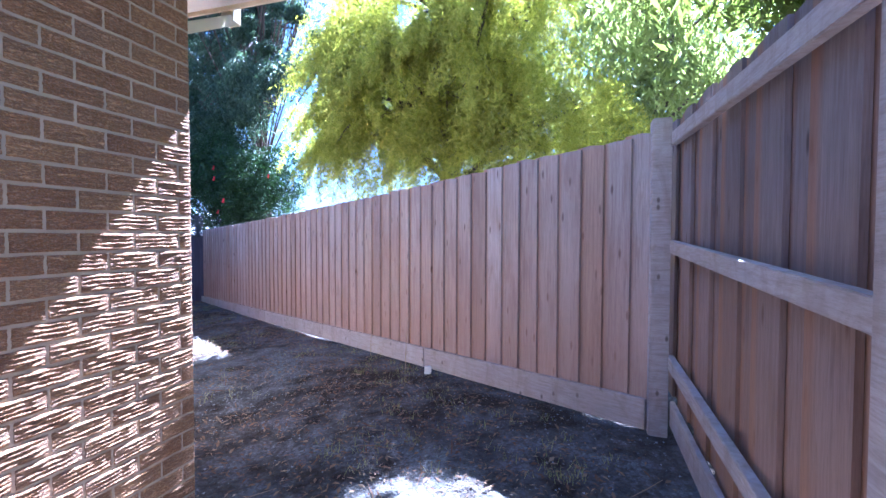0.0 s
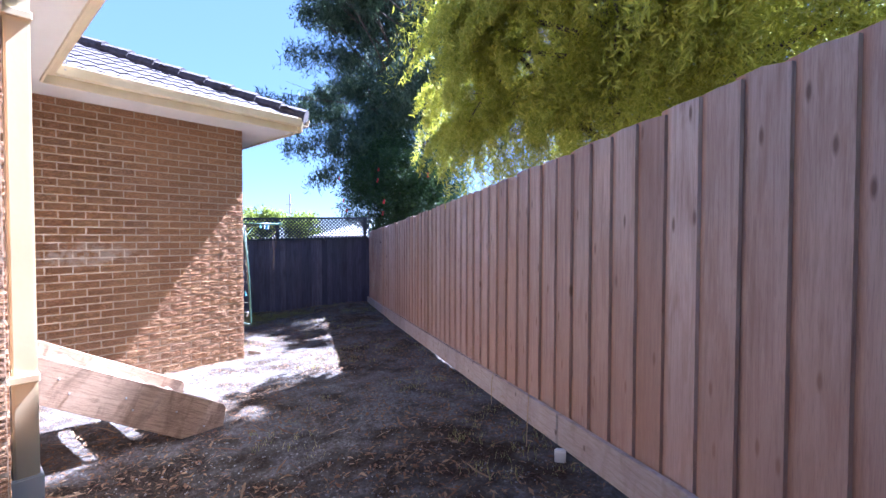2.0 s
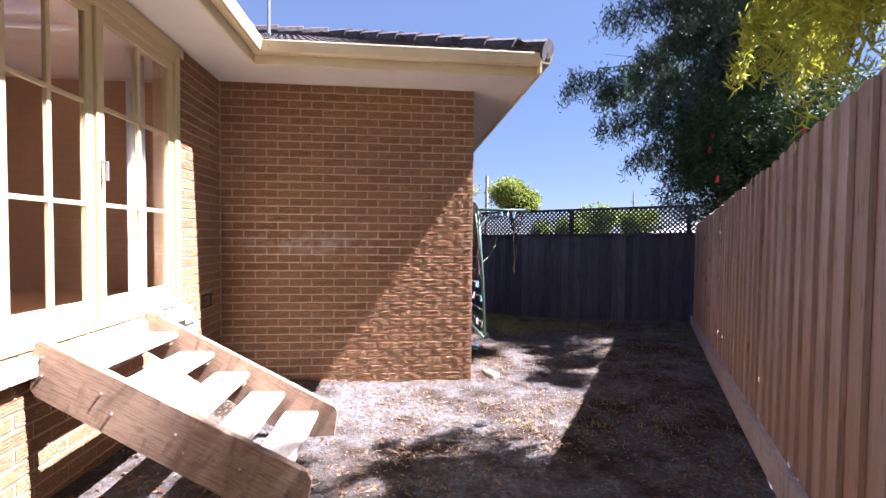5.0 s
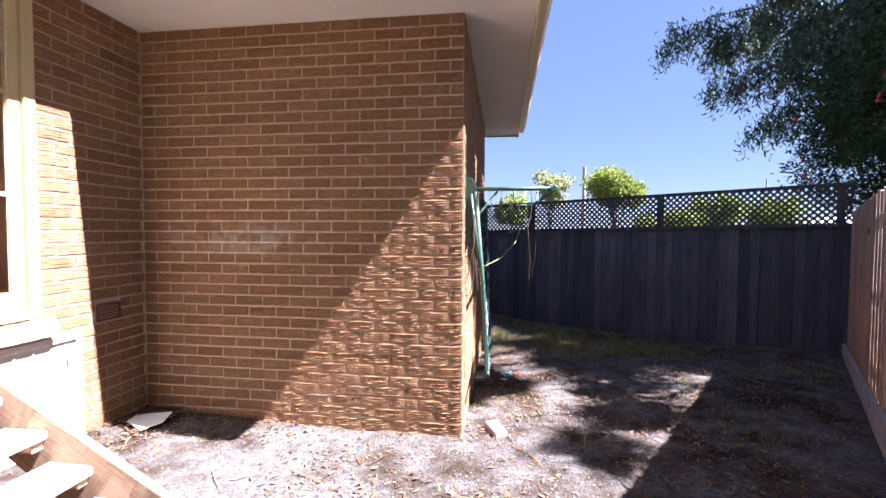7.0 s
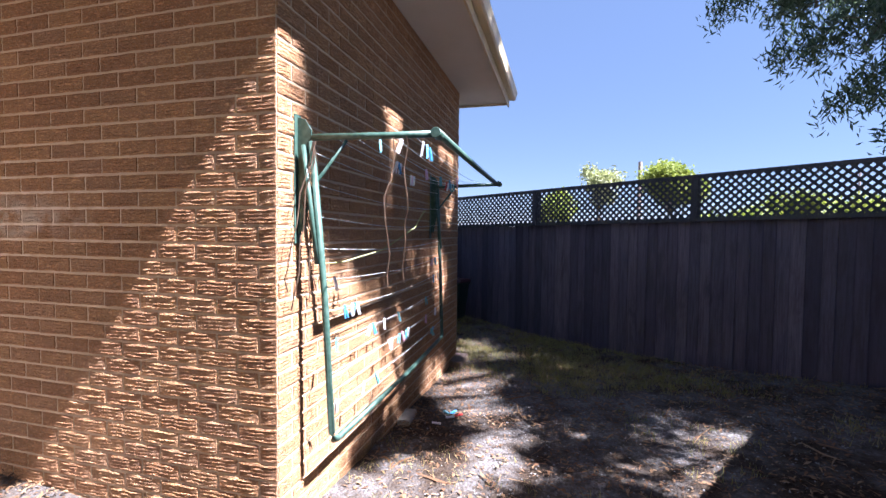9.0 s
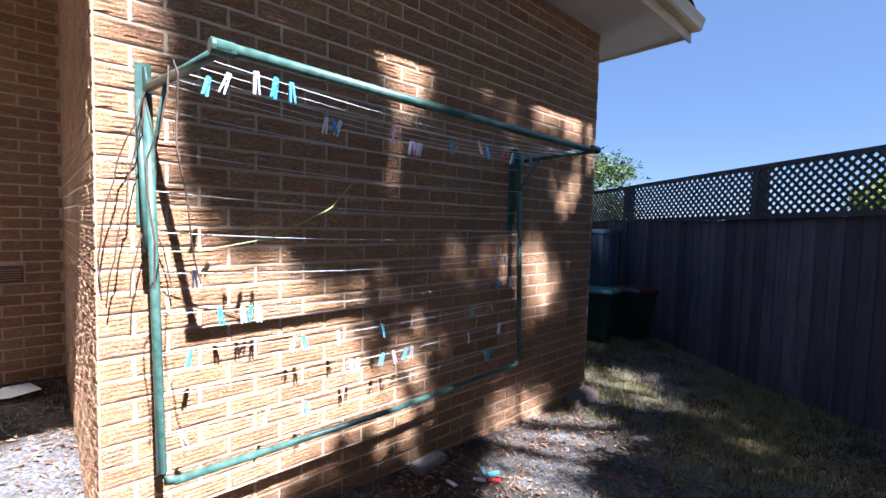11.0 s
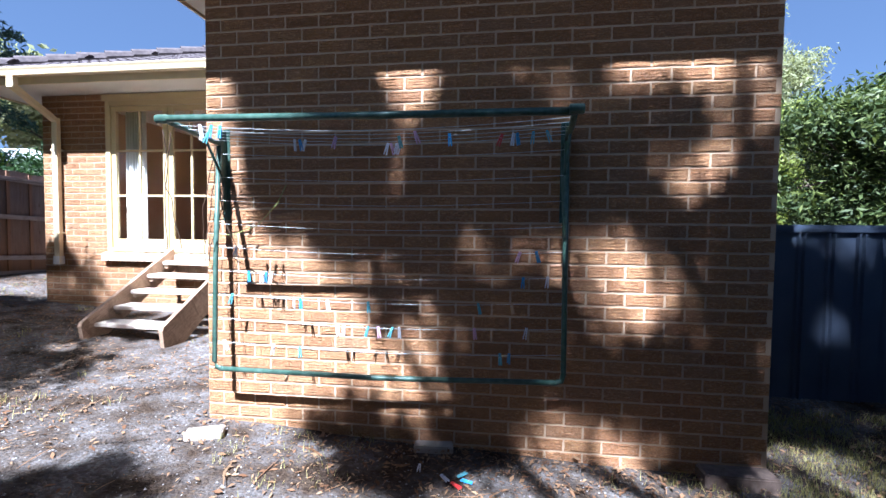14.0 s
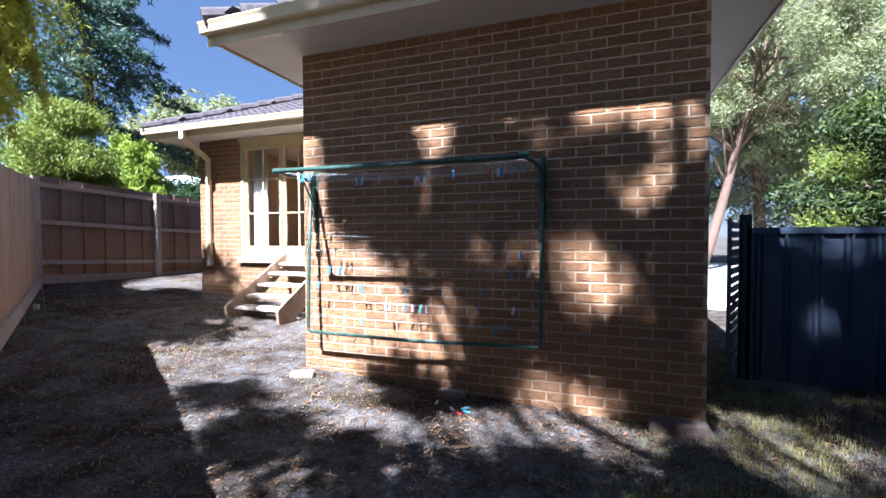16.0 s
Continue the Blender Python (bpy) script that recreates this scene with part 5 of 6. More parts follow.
def clump_points(rng, clump, twigs, per, reach, shell=0.55, strand=0.0):
    """Leaf places in one uneven clump: twigs spread over an ellipsoid, leaves round each twig or down a hanging strand."""
    cx, cy, cz, rx, ry, rz = clump
    u = rng.normal(size=(twigs, 3))
    u /= np.linalg.norm(u, axis=1, keepdims=True)
    rad = shell + (1 - shell) * rng.uniform(0, 1, size=(twigs, 1)) ** 0.7
    lump = 1 + 0.22 * np.sin(u[:, :1] * 5 + cx) * np.cos(u[:, 1:2] * 4 + cy) + 0.15 * np.sin(u[:, 2:3] * 7 + cz)
    p = np.array([cx, cy, cz]) + u * rad * lump * np.array([rx, ry, rz])
    q = np.repeat(p, per, axis=0)
    if strand > 0:
        drop = np.tile(np.linspace(0, 1, per), twigs) * np.repeat(rng.uniform(0.4, 1.0, size=twigs), per) * strand
        sway = np.repeat(rng.normal(size=(twigs, 2)) * 0.22, per, axis=0)
        out = np.repeat(u[:, :2], per, axis=0)
        q[:, 0] += sway[:, 0] * drop + out[:, 0] * 0.25 * np.sqrt(drop) + rng.normal(size=len(q)) * reach
        q[:, 1] += sway[:, 1] * drop + out[:, 1] * 0.25 * np.sqrt(drop) + rng.normal(size=len(q)) * reach
        q[:, 2] -= drop
    else:
        q += rng.normal(size=q.shape) * reach
    return q


def loosen(rnd, c, n, k):
    """A clump broken into n smaller ones with sky between them."""
    out = []
    for _ in range(n):
        u = Vector((rnd.gauss(0, 1), rnd.gauss(0, 1), rnd.gauss(0, 1))).normalized() * rnd.uniform(0.45, 1.0)
        f = k * rnd.uniform(0.6, 1.3)
        out.append((c[0] + u.x * c[3], c[1] + u.y * c[4], c[2] + u.z * c[5], c[3] * f, c[4] * f, c[5] * f * 1.15))
    return out


def plume_points(rng, c, plumes, per, reach):
    """Leaf places along feathery sprays that arch out of a clump and hang down at their tips."""
    mid, rad = np.array(c[:3]), np.array(c[3:])
    out = []
    for _ in range(plumes):
        u = rng.normal(size=3)
        u[2] = abs(u[2]) * 0.7 - 0.25
        u /= np.linalg.norm(u)
        s = rng.uniform(0, 1, size=(per, 1)) ** 0.8
        long = rng.uniform(0.75, 1.35)
        p = mid + u * rad * (0.25 + 1.2 * long * s) - np.array([0, 0, 1]) * (1.45 * long * rad[2] * s ** 2.0)
        wide = reach * (1.25 - 0.85 * s) * rad.mean()
        out.append(p + rng.normal(size=(per, 3)) * wide * np.array([1, 1, 0.8]))
    return np.concatenate(out)


def tree(name, base, height, trunk_r, limbs, clumps, leaf, label, seed, twigs, per, reach, size, aspect, droop, bark, lean=(0, 0), strand=0.0, shell=0.55, category="tree", limb_r=0.3, split=None, shade_boughs=(), plumes=0):
    rng = np.random.default_rng(seed)
    rnd = random.Random(seed)
    gz = ground_z(base[0], base[1])
    t = thing(name, (base[0], base[1], gz), label, category)
    trunk = Mesh()
    pts = []
    for k in range(9):
        f = k / 8
        pts.append((base[0] + lean[0] * f + 0.12 * math.sin(f * 5 + seed), base[1] + lean[1] * f + 0.12 * math.cos(f * 4 + seed), gz - 0.2 + (height + 0.2) * f))
    trunk.tube(pts, trunk_r, 10, trunk_r * 0.25)
    clumps = list(clumps) + list(shade_boughs)
    for i, c in enumerate(clumps):
        s = Vector(pts[rnd.randrange(3, 8)])
        e = Vector(c[:3])
        mid_p = s.lerp(e, 0.5) + Vector((rnd.uniform(-0.3, 0.3), rnd.uniform(-0.3, 0.3), rnd.uniform(0.0, 0.4)))
        trunk.tube([s, s.lerp(mid_p, 0.5), mid_p, mid_p.lerp(e, 0.6), e], trunk_r * limb_r, 7, trunk_r * limb_r * 0.25)
        for _ in range(limbs):
            a = mid_p.lerp(e, rnd.uniform(0.2, 1.0))
            b = e + Vector((rnd.uniform(-1, 1) * c[3], rnd.uniform(-1, 1) * c[4], rnd.uniform(-0.8, 1) * c[5])) * 0.8
            trunk.tube([a, a.lerp(b, 0.5) + Vector((0, 0, rnd.uniform(-0.1, 0.2))), b], trunk_r * 0.07 * min(1, limb_r / 0.3 + 0.2), 5, 0.004)
    part("trunk", trunk, bark, t, "", 0, True)
    if plumes:
        v = leaf_arrays(np.concatenate([plume_points(rng, c, plumes, per, reach) for c in clumps]), rng, size, aspect, droop)
    else:
        if split:
            clumps = [q for c in clumps[:len(clumps) - len(shade_boughs)] for q in loosen(rnd, c, *split)] + list(shade_boughs)
        loose = clumps[:len(clumps) - len(shade_boughs)]
        vol = sum(c[3] * c[4] + c[5] * c[4] + c[3] * c[5] for c in loose)
        pts = [clump_points(rng, c, max(6, int(twigs * (c[3] * c[4] + c[5] * c[4] + c[3] * c[5]) / vol)), per, reach, shell, strand) for c in loose]
        # the added shade boughs are packed denser, so that they block the sun
        pts += [clump_points(rng, c, int(900 * c[3] * c[5]), per, 0.07, 0.1, 0.12) for c in shade_boughs]
        v = leaf_arrays(np.concatenate(pts), rng, size, aspect, droop)
    f = np.arange(len(v)).reshape(-1, 4)
    crown = new("crown", fast_mesh("crown", v, f, leaf))
    crown.parent = t
    crown.matrix_parent_inverse = Matrix.Translation(-t.location)
    return t


def spread_clumps(seed, centre, r, n, size):
    """n clumps of about the given size spread through an ellipsoid."""
    rnd = random.Random(seed)
    out = []
    while len(out) < n:
        u = Vector((rnd.uniform(-1, 1), rnd.uniform(-1, 1), rnd.uniform(-1, 1)))
        if 0.25 < u.length < 1:
            k = size * rnd.uniform(0.7, 1.25)
            out.append((centre[0] + u.x * r[0], centre[1] + u.y * r[1], centre[2] + u.z * r[2], k, k, k * 0.8))
    return out


WEEP = spread_clumps(3, (-0.85, 6.75, 5.0), (1.75, 1.6, 1.9), 33, 0.66) + [(-2.3, 6.3, 5.6, 0.7, 0.7, 0.8), (0.6, 6.2, 4.6, 0.7, 0.7, 0.7), (-1.0, 5.6, 5.0, 0.9, 0.8, 1.0), (-1.9, 6.5, 4.0, 0.7, 0.6, 0.7), (-2.3, 7.2, 3.6, 0.8, 0.7, 0.6), (-1.2, 6.6, 3.5, 0.8, 0.6, 0.6), (-0.2, 6.4, 3.5, 0.8, 0.6, 0.6), (0.8, 6.5, 3.5, 0.8, 0.6, 0.6), (1.6, 7.0, 3.3, 0.7, 0.6, 0.5), (-1.0, 5.3, 4.1, 0.5, 0.5, 0.6), (-0.3, 5.2, 4.3, 0.45, 0.4, 0.5), (0.3, 5.0, 4.4, 0.45, 0.4, 0.5), (-1.6, 5.7, 4.4, 0.5, 0.5, 0.7), (-1.6, 5.4, 3.6, 0.45, 0.4, 0.5), (-1.0, 5.25, 4.0, 0.45, 0.35, 0.45), (-2.0, 5.7, 3.9, 0.45, 0.4, 0.5), (-0.5, 5.1, 4.1, 0.45, 0.35, 0.45), (-1.65, 5.45, 4.0, 0.4, 0.3, 0.4), (-1.25, 5.35, 4.0, 0.4, 0.3, 0.4), (-2.0, 5.65, 4.3, 0.4, 0.3, 0.4),  (-2.6, 6.75, 3.9, 0.55, 0.5, 0.6), (-1.6, 7.6, 3.8, 0.9, 0.7, 0.7), (0.2, 7.4, 4.0, 0.9, 0.8, 0.8)]
SKIRT = [(-3.0 + 0.31 * k, 6.45 + 0.4 * math.sin(k * 2.1), 3.3 + 0.28 * math.cos(1.7 * k), 0.55, 0.5, 0.6) for k in range(15)]
tree("weeping_tree", (-0.8, 7.3), 5.5, 0.16, 2, [(x, y, z + 0.15, a * k, b * k, c * k) for (x, y, z, a, b, c), k in [(q, 0.72 if q[0] < -1.7 or q[1] < 5.6 else 1.2) for q in WEEP + SKIRT]], LEAF_WEEP, "yellow-green weeping feathery tree behind the side fence", 1, 0, 340, 0.15, 0.085, 0.15, 0.6, BARK, plumes=15)
# sets 71, 73 and 74 are crown added to shade the fence and yard
GUM = spread_clumps(5, (-12.8, 12.8, 9.3), (3.4, 2.4, 3.4), 20, 1.15) + spread_clumps(71, (-10.6, 9.9, 10.3), (2.5, 1.3, 1.5), 12, 0.5) + spread_clumps(72, (-10.9, 12.0, 5.6), (1.7, 0.9, 2.2), 14, 0.8) + spread_clumps(73, (-7.3, 10.9, 6.5), (1.2, 0.8, 0.7), 10, 0.55) + spread_clumps(74, (-9.3, 11.2, 5.9), (1.2, 0.6, 0.8), 9, 0.6) + [(-13.6, 9.8, 6.9, 0.9, 0.8, 0.9), (-13.0, 10.2, 5.6, 0.8, 0.8, 1.0), (-12.2, 10.8, 4.6, 0.8, 0.8, 0.9)] + spread_clumps(7, (-10.4, 13.2, 13.0), (3.6, 2.4, 2.2), 12, 1.2) + [(-11.5, 11.0, 5.4, 0.9, 0.9, 1.1), (-12.6, 11.4, 6.3, 1.0, 0.9, 1.0), (-10.6, 11.8, 5.0, 0.9, 0.8, 1.0)]
# clumps over the passage are left out, so that sun patches reach the ground
GUM = [c for c in GUM if not (-10.3 < c[0] < -8.4 and c[1] < 12.2 and 6.4 < c[2] < 10.8)]
# unseen high boughs over the passage, added to cast dapples: place along the wing wall that each one shades, height
# there, half width, half height
WALL_SHADE = [(0.56, 2.25, 0.29, 0.34), (0.64, 1.75, 0.29, 0.32), (1.05, 2.10, 0.36, 0.40), (1.05, 1.50, 0.34, 0.22), (1.45, 1.35, 0.26, 0.20), (2.0, 2.15, 0.30, 0.34), (2.05, 1.60, 0.22, 0.34),
          (2.45, 1.80, 0.30, 0.45), (2.80, 1.85, 0.22, 0.42), (1.80, 1.05, 0.30, 0.14), (2.35, 0.95, 0.25, 0.18), (2.1, 0.50, 0.40, 0.26), (2.65, 0.52, 0.34, 0.24), (3.2, 0.50, 0.40, 0.28),
          (3.62, 1.55, 0.20, 0.30), (1.15, 0.02, 0.38, 0.16), (1.85, 0.08, 0.34, 0.18), (3.4, 0.95, 0.16, 0.16), (1.62, 1.85, 0.14, 0.4), (3.15, 1.45, 0.16, 0.22), (1.3, 0.95, 0.12, 0.10), (2.62, 2.42, 0.12, 0.14), (3.2, 2.15, 0.09, 0.22), (3.5, 2.2, 0.07, 0.16), (3.35, 0.02, 0.3, 0.2), (3.66, 1.02, 0.14, 0.24), (3.6, 0.35, 0.2, 0.3), (0.36, 2.5, 0.16, 0.12), (2.35, 2.45, 0.1, 0.1), (1.88, 2.44, 0.22, 0.14), (0.98, 2.46, 0.24, 0.13), (3.0, 2.25, 0.07, 0.2)]
# spots by the steel fence that further added boughs keep in shade
CORNER_SHADE = [(-9.9, 3.4, 1.2), (-10.7, 3.4, 0.9), (-11.5, 3.5, 1.1), (-10.3, 3.5, 0.3), (-11.2, 3.8, 0.4), (-12.0, 4.0, 0.9), (-9.6, 3.9, 0.0), (-10.6, 4.3, 0.0), (-11.5, 5.1, 0.2), (-9.6, 3.3, 0.5), (-9.3, 3.7, 0.3)]
_r = random.Random(41)
SHADE_BOUGHS = []
for p, w, h in [((AX - u, WY, z), w, h) for u, z, w, h in WALL_SHADE] + [(q, 0.50, 0.40) for q in CORNER_SHADE]:
    d = 6.3 + _r.uniform(-0.6, 0.6)
    SHADE_BOUGHS.append((p[0] + 0.12 * d, p[1] + d, p[2] + 1.43 * d, w * 0.92, h * 0.30, h * 0.74))
# more unseen clumps, added to dapple the open ground
SHADE_BOUGHS += spread_clumps(76, (-6.4, 10.8, 7.7), (2.2, 0.6, 1.0), 10, 0.26)
tree("gum_tree", (-9.9, 13.9), 11.0, 0.32, 3, GUM, LEAF_GUM, "tall dark eucalyptus with hanging leaves beyond the fence", 2, 7500, 18, 0.10, 0.17, 0.20, 0.7, BARK, strand=0.7, shell=0.15, limb_r=0.11, split=(6, 0.38), shade_boughs=SHADE_BOUGHS)
BRUSH = spread_clumps(9, (-8.3, 10.8, 3.3), (2.3, 0.8, 1.5), 24, 0.75)
brush = tree("bottlebrush_shrub", (-9.4, 11.0), 3.0, 0.09, 2, BRUSH, LEAF_DARK, "dense green bottlebrush with red flowers behind the fence corner", 3, 5000, 14, 0.08, 0.10, 0.28, 0.1, BARK, category="shrub")
_r = random.Random(12)
for i in range(14):
    c = BRUSH[i % len(BRUSH)]
    p = Vector((c[0] + _r.uniform(-0.5, 0.6), c[1] - 0.55 + _r.uniform(-0.3, 0.1), c[2] + _r.uniform(-0.4, 0.5)))
    part("flower", Mesh().tube([p, p + Vector((0.02, 0, 0.05)), p + Vector((0.03, 0.0, 0.11))], 0.03, 8, 0.018), FLOWER, brush, "red brush-like flower")
tree("broadleaf_tree", (2.6, 8.6), 4.0, 0.12, 3, spread_clumps(10, (2.2, 8.0, 5.0), (1.5, 1.2, 2.0), 14, 0.75) + spread_clumps(14, (2.3, 4.9, 4.1), (0.55, 0.8, 0.9), 8, 0.36), LEAF_WILLOW, "leafy green tree beyond the side fence", 4, 2300, 14, 0.10, 0.13, 0.22, 0.75, BARK, strand=0.45)
tree("fruit_tree", (3.5, 1.5), 2.6, 0.09, 3, spread_clumps(11, (3.1, 2.2, 3.3), (0.9, 0.9, 1.1), 16, 0.42), LEAF_MID, "fresh green fruit tree with long leaves beyond the fence", 5, 2600, 14, 0.10, 0.10, 0.24, 0.6, BARK, strand=0.25)
CONIFER = [(4.6 + 0.75 * math.cos(k * 2.4) * (1.2 - 0.06 * k), -0.5 + 0.9 * math.sin(k * 2.4) * (1.2 - 0.06 * k), 1.7 + 0.13 * k, 0.34, 0.34, 0.6) for k in range(17)] + [(3.9, -0.9, 1.9, 0.5, 0.5, 0.6), (3.7, -1.3, 1.6, 0.5, 0.5, 0.6)]
tree("golden_conifer", (4.6, -0.5), 3.0, 0.1, 1, CONIFER, LEAF_LIME, "bright lime feathery conifer shrub beyond the fence", 6, 3000, 14, 0.05, 0.15, 0.2, -0.8, BARK, shell=0.5, category="shrub")
tree("hedge_shrub", (3.9, -2.4), 2.4, 0.09, 2, spread_clumps(13, (4.0, -2.6, 2.4), (1.0, 1.4, 0.8), 9, 0.7), LEAF_DARK, "dark green rounded shrub beyond the fence", 7, 1800, 12, 0.1, 0.1, 0.4, 0.1, BARK, category="shrub")


def cedar(base, height, seed):
    rng = np.random.default_rng(seed)
    rnd = random.Random(seed)
    gz = ground_z(*base)
    t = thing("cedar_tree", (base[0], base[1], gz), "tall blue-green cedar with tiered drooping branches", "tree")
    trunk = Mesh().tube([(base[0], base[1], gz - 0.2), (base[0], base[1], gz + height * 0.5), (base[0], base[1], gz + height)], 0.24, 10, 0.03)
    pts = []
    z = 2.2
    while z < height - 0.2:
        f = z / height
        reach = (1 - f) ** 0.75 * 4.0 + 0.25
        for k in range(6):
            a = rnd.uniform(0, 2 * math.pi)
            r = reach * rnd.uniform(0.7, 1.1)
            tip = Vector((base[0] + math.cos(a) * r, base[1] + math.sin(a) * r, gz + z - 0.10 * r + rnd.uniform(-0.2, 0.2)))
            root = Vector((base[0], base[1], gz + z))
            bend = root.lerp(tip, 0.6) + Vector((0, 0, 0.22))
            trunk.tube([root, bend, tip], 0.05 * (1 - f) + 0.015, 5, 0.006)
            m = int(75 * r)
            s = rng.uniform(0.15, 1.05, size=(m, 1))
            q = np.array(root) * (1 - s) ** 2 + 2 * np.array(bend) * s * (1 - s) + np.array(tip) * s ** 2
            wide = 0.26 * r ** 0.6 * (1.15 - s)
            q = q + rng.normal(size=(m, 3)) * wide * np.array([1, 1, 0.14])
            q[:, 2] -= np.abs(rng.normal(size=m)) * 0.10
            pts.append(np.repeat(q, 3, axis=0) + rng.normal(size=(3 * m, 3)) * 0.05)
        z += 0.5 + 0.3 * (1 - f)
    part("trunk", trunk, BARK, t, "", 0, True)
    v = leaf_arrays(np.concatenate(pts), rng, 0.20, 0.22, 0.35)
    crown = new("crown", fast_mesh("crown", v, np.arange(len(v)).reshape(-1, 4), LEAF_CEDAR))
    crown.parent = t
    crown.matrix_parent_inverse = Matrix.Translation(-t.location)


cedar((6.6, -0.6), 12.5, 5)
# behind the steel fence and along the drive
tree("dense_shrub", (-13.2, 0.4), 2.5, 0.10, 3, [(x, y, z, a * 1.15, b * 1.15, c * 0.5) for x, y, z, a, b, c in spread_clumps(15, (-13.4, 0.5, 2.2), (2.3, 1.9, 1.4), 30, 0.75)], LEAF_SHRUB, "large dense green shrub behind the steel fence", 8, 4200, 14, 0.12, 0.12, 0.3, 0.15, BARK, category="shrub", shell=0.3)
tree("bright_shrub", (-15.6, -4.3), 4.0, 0.12, 3, spread_clumps(16, (-15.6, -4.2, 2.7), (2.6, 2.0, 1.7), 22, 0.95), LEAF_MID, "big sunlit green shrub beyond the drive", 9, 6500, 15, 0.11, 0.12, 0.36, 0.25, BARK, category="shrub")
tree("pale_gum_tree", (-11.9, -11.5), 9.5, 0.22, 4, spread_clumps(17, (-14.0, -12.5, 8.2), (4.6, 3.0, 4.4), 40, 1.1), LEAF_PALE, "leaning pale-barked eucalyptus with airy foliage beyond the drive", 10, 6500, 14, 0.20, 0.20, 0.2, 0.45, GUM_BARK, lean=(-2.6, -0.6), strand=0.6, shell=0.2, limb_r=0.2, split=(4, 0.45))
tree("pale_gum_tree", (-15.5, -17.0), 10.0, 0.3, 3, spread_clumps(18, (-16.0, -17.0, 7.5), (6.5, 3.5, 6.0), 48, 1.5), LEAF_PALE, "tall pale eucalyptus in the far row of trees", 11, 6500, 12, 0.25, 0.26, 0.22, 0.45, GUM_BARK, strand=0.6, shell=0.2, limb_r=0.2, split=(4, 0.45))
tree("round_tree", (-40.5, 14.2), 4.5, 0.2, 2, spread_clumps(20, (-40.5, 14.2, 5.4), (1.7, 1.7, 1.4), 12, 1.0), LEAF_MID, "rounded yellow-green tree in the distance", 12, 900, 12, 0.22, 0.28, 0.6, 0.1, BARK)
tree("thin_tree", (-38.0, 8.7), 4.5, 0.12, 2, spread_clumps(21, (-38.0, 8.7, 5.3), (1.1, 1.1, 1.3), 7, 0.7), LEAF_PALE, "thin grey-green tree in the distance", 13, 350, 10, 0.2, 0.25, 0.5, 0.1, BARK)
for k, (x, y, z, r) in enumerate(((-36, 20, 4.2, 1.8), (-37, 25, 3.8, 1.8), (-35, 16.5, 3.4, 1.6), (-36, 5.6, 4.6, 1.3))):
    tree("far_shrub", (x, y), z - 1.5, 0.1, 1, spread_clumps(30 + k, (x, y, z - 1.2), (r, r, 0.9), 7, 0.8), LEAF_MID, "yellow-green shrub in the distance", 40 + k, 420, 10, 0.2, 0.25, 0.6, 0.1, BARK, category="shrub")
for k, (x, y, z, r) in enumerate(((17, -16, 10.5, 4.5), (24, -24, 13.5, 5.5), (14, -23, 13.0, 4.0), (6, -24, 12.5, 4.5))):
    tree("far_tree", (x, y), z - 3, 0.3, 2, spread_clumps(50 + k, (x, y, z - 3.2), (r, r, 2.6), 14, 1.5), LEAF_PALE, "olive-green tree rising behind the house roof", 60 + k, 1500, 12, 0.35, 0.38, 0.5, 0.1, BARK)

# ---- neighbours and poles ----
def neighbour(x, y, w, l, wall_z, rise, turn, label):
    g = ground_z(x, y)
    h = thing("neighbour_house", (x, y, g), label, "house")
    m = Matrix.Translation((x, y, g)) @ pose(0, 0, 0, 0, 0, turn)
    part("wall", Mesh().box(-w / 2, w / 2, -l / 2, l / 2, -0.3, wall_z, m), CREAM, h)
    o = 0.5
    a = [(-w / 2 - o, -l / 2 - o, wall_z), (w / 2 + o, -l / 2 - o, wall_z), (w / 2 + o, l / 2 + o, wall_z), (-w / 2 - o, l / 2 + o, wall_z), (-w / 2 + w * 0.4, 0, wall_z + rise), (w / 2 - w * 0.4, 0, wall_z + rise)]
    part("roof", Mesh().add([m @ Vector(p) for p in a], [(0, 1, 5, 4), (1, 2, 5), (2, 3, 4, 5), (3, 0, 4), (3, 2, 1, 0)]), NEIGHBOUR, h)
    part("gutter", Mesh().box(-w / 2 - o - 0.05, w / 2 + o + 0.05, -l / 2 - o - 0.08, -l / 2 - o, wall_z - 0.08, wall_z + 0.04, m), SOFFIT, h)


neighbour(-21.5, 23.0, 9.0, 8.0, 2.0, 1.5, 40, "low neighbouring house with a pale grey sheet roof")
neighbour(10.5, -7.0, 6.0, 5.0, 2.9, 0.8, -35, "neighbouring outbuilding with a pale roof beyond the fence")
for x, y, z, r, label in ((-60.8, 36.9, 8.4, 0.12, "thin grey utility pole in the distance"), (-48.0, 13.0, 8.3, 0.22, "grey post rising over the lattice in the distance")):
    p = thing("utility_pole", (x, y, ground_z(x, y)), label, "pole", "poles in the distance")
    part("shaft", Mesh().tube([(x, y, -0.3), (x, y, z)], r, 8, r * 0.8), RAIL, p)
    if z > 8.35:
        part("cross_arm", Mesh().tube([(x - 0.3, y - 0.5, z - 1.6), (x + 0.3, y + 0.5, z - 1.6)], 0.06, 6), RAIL, p)

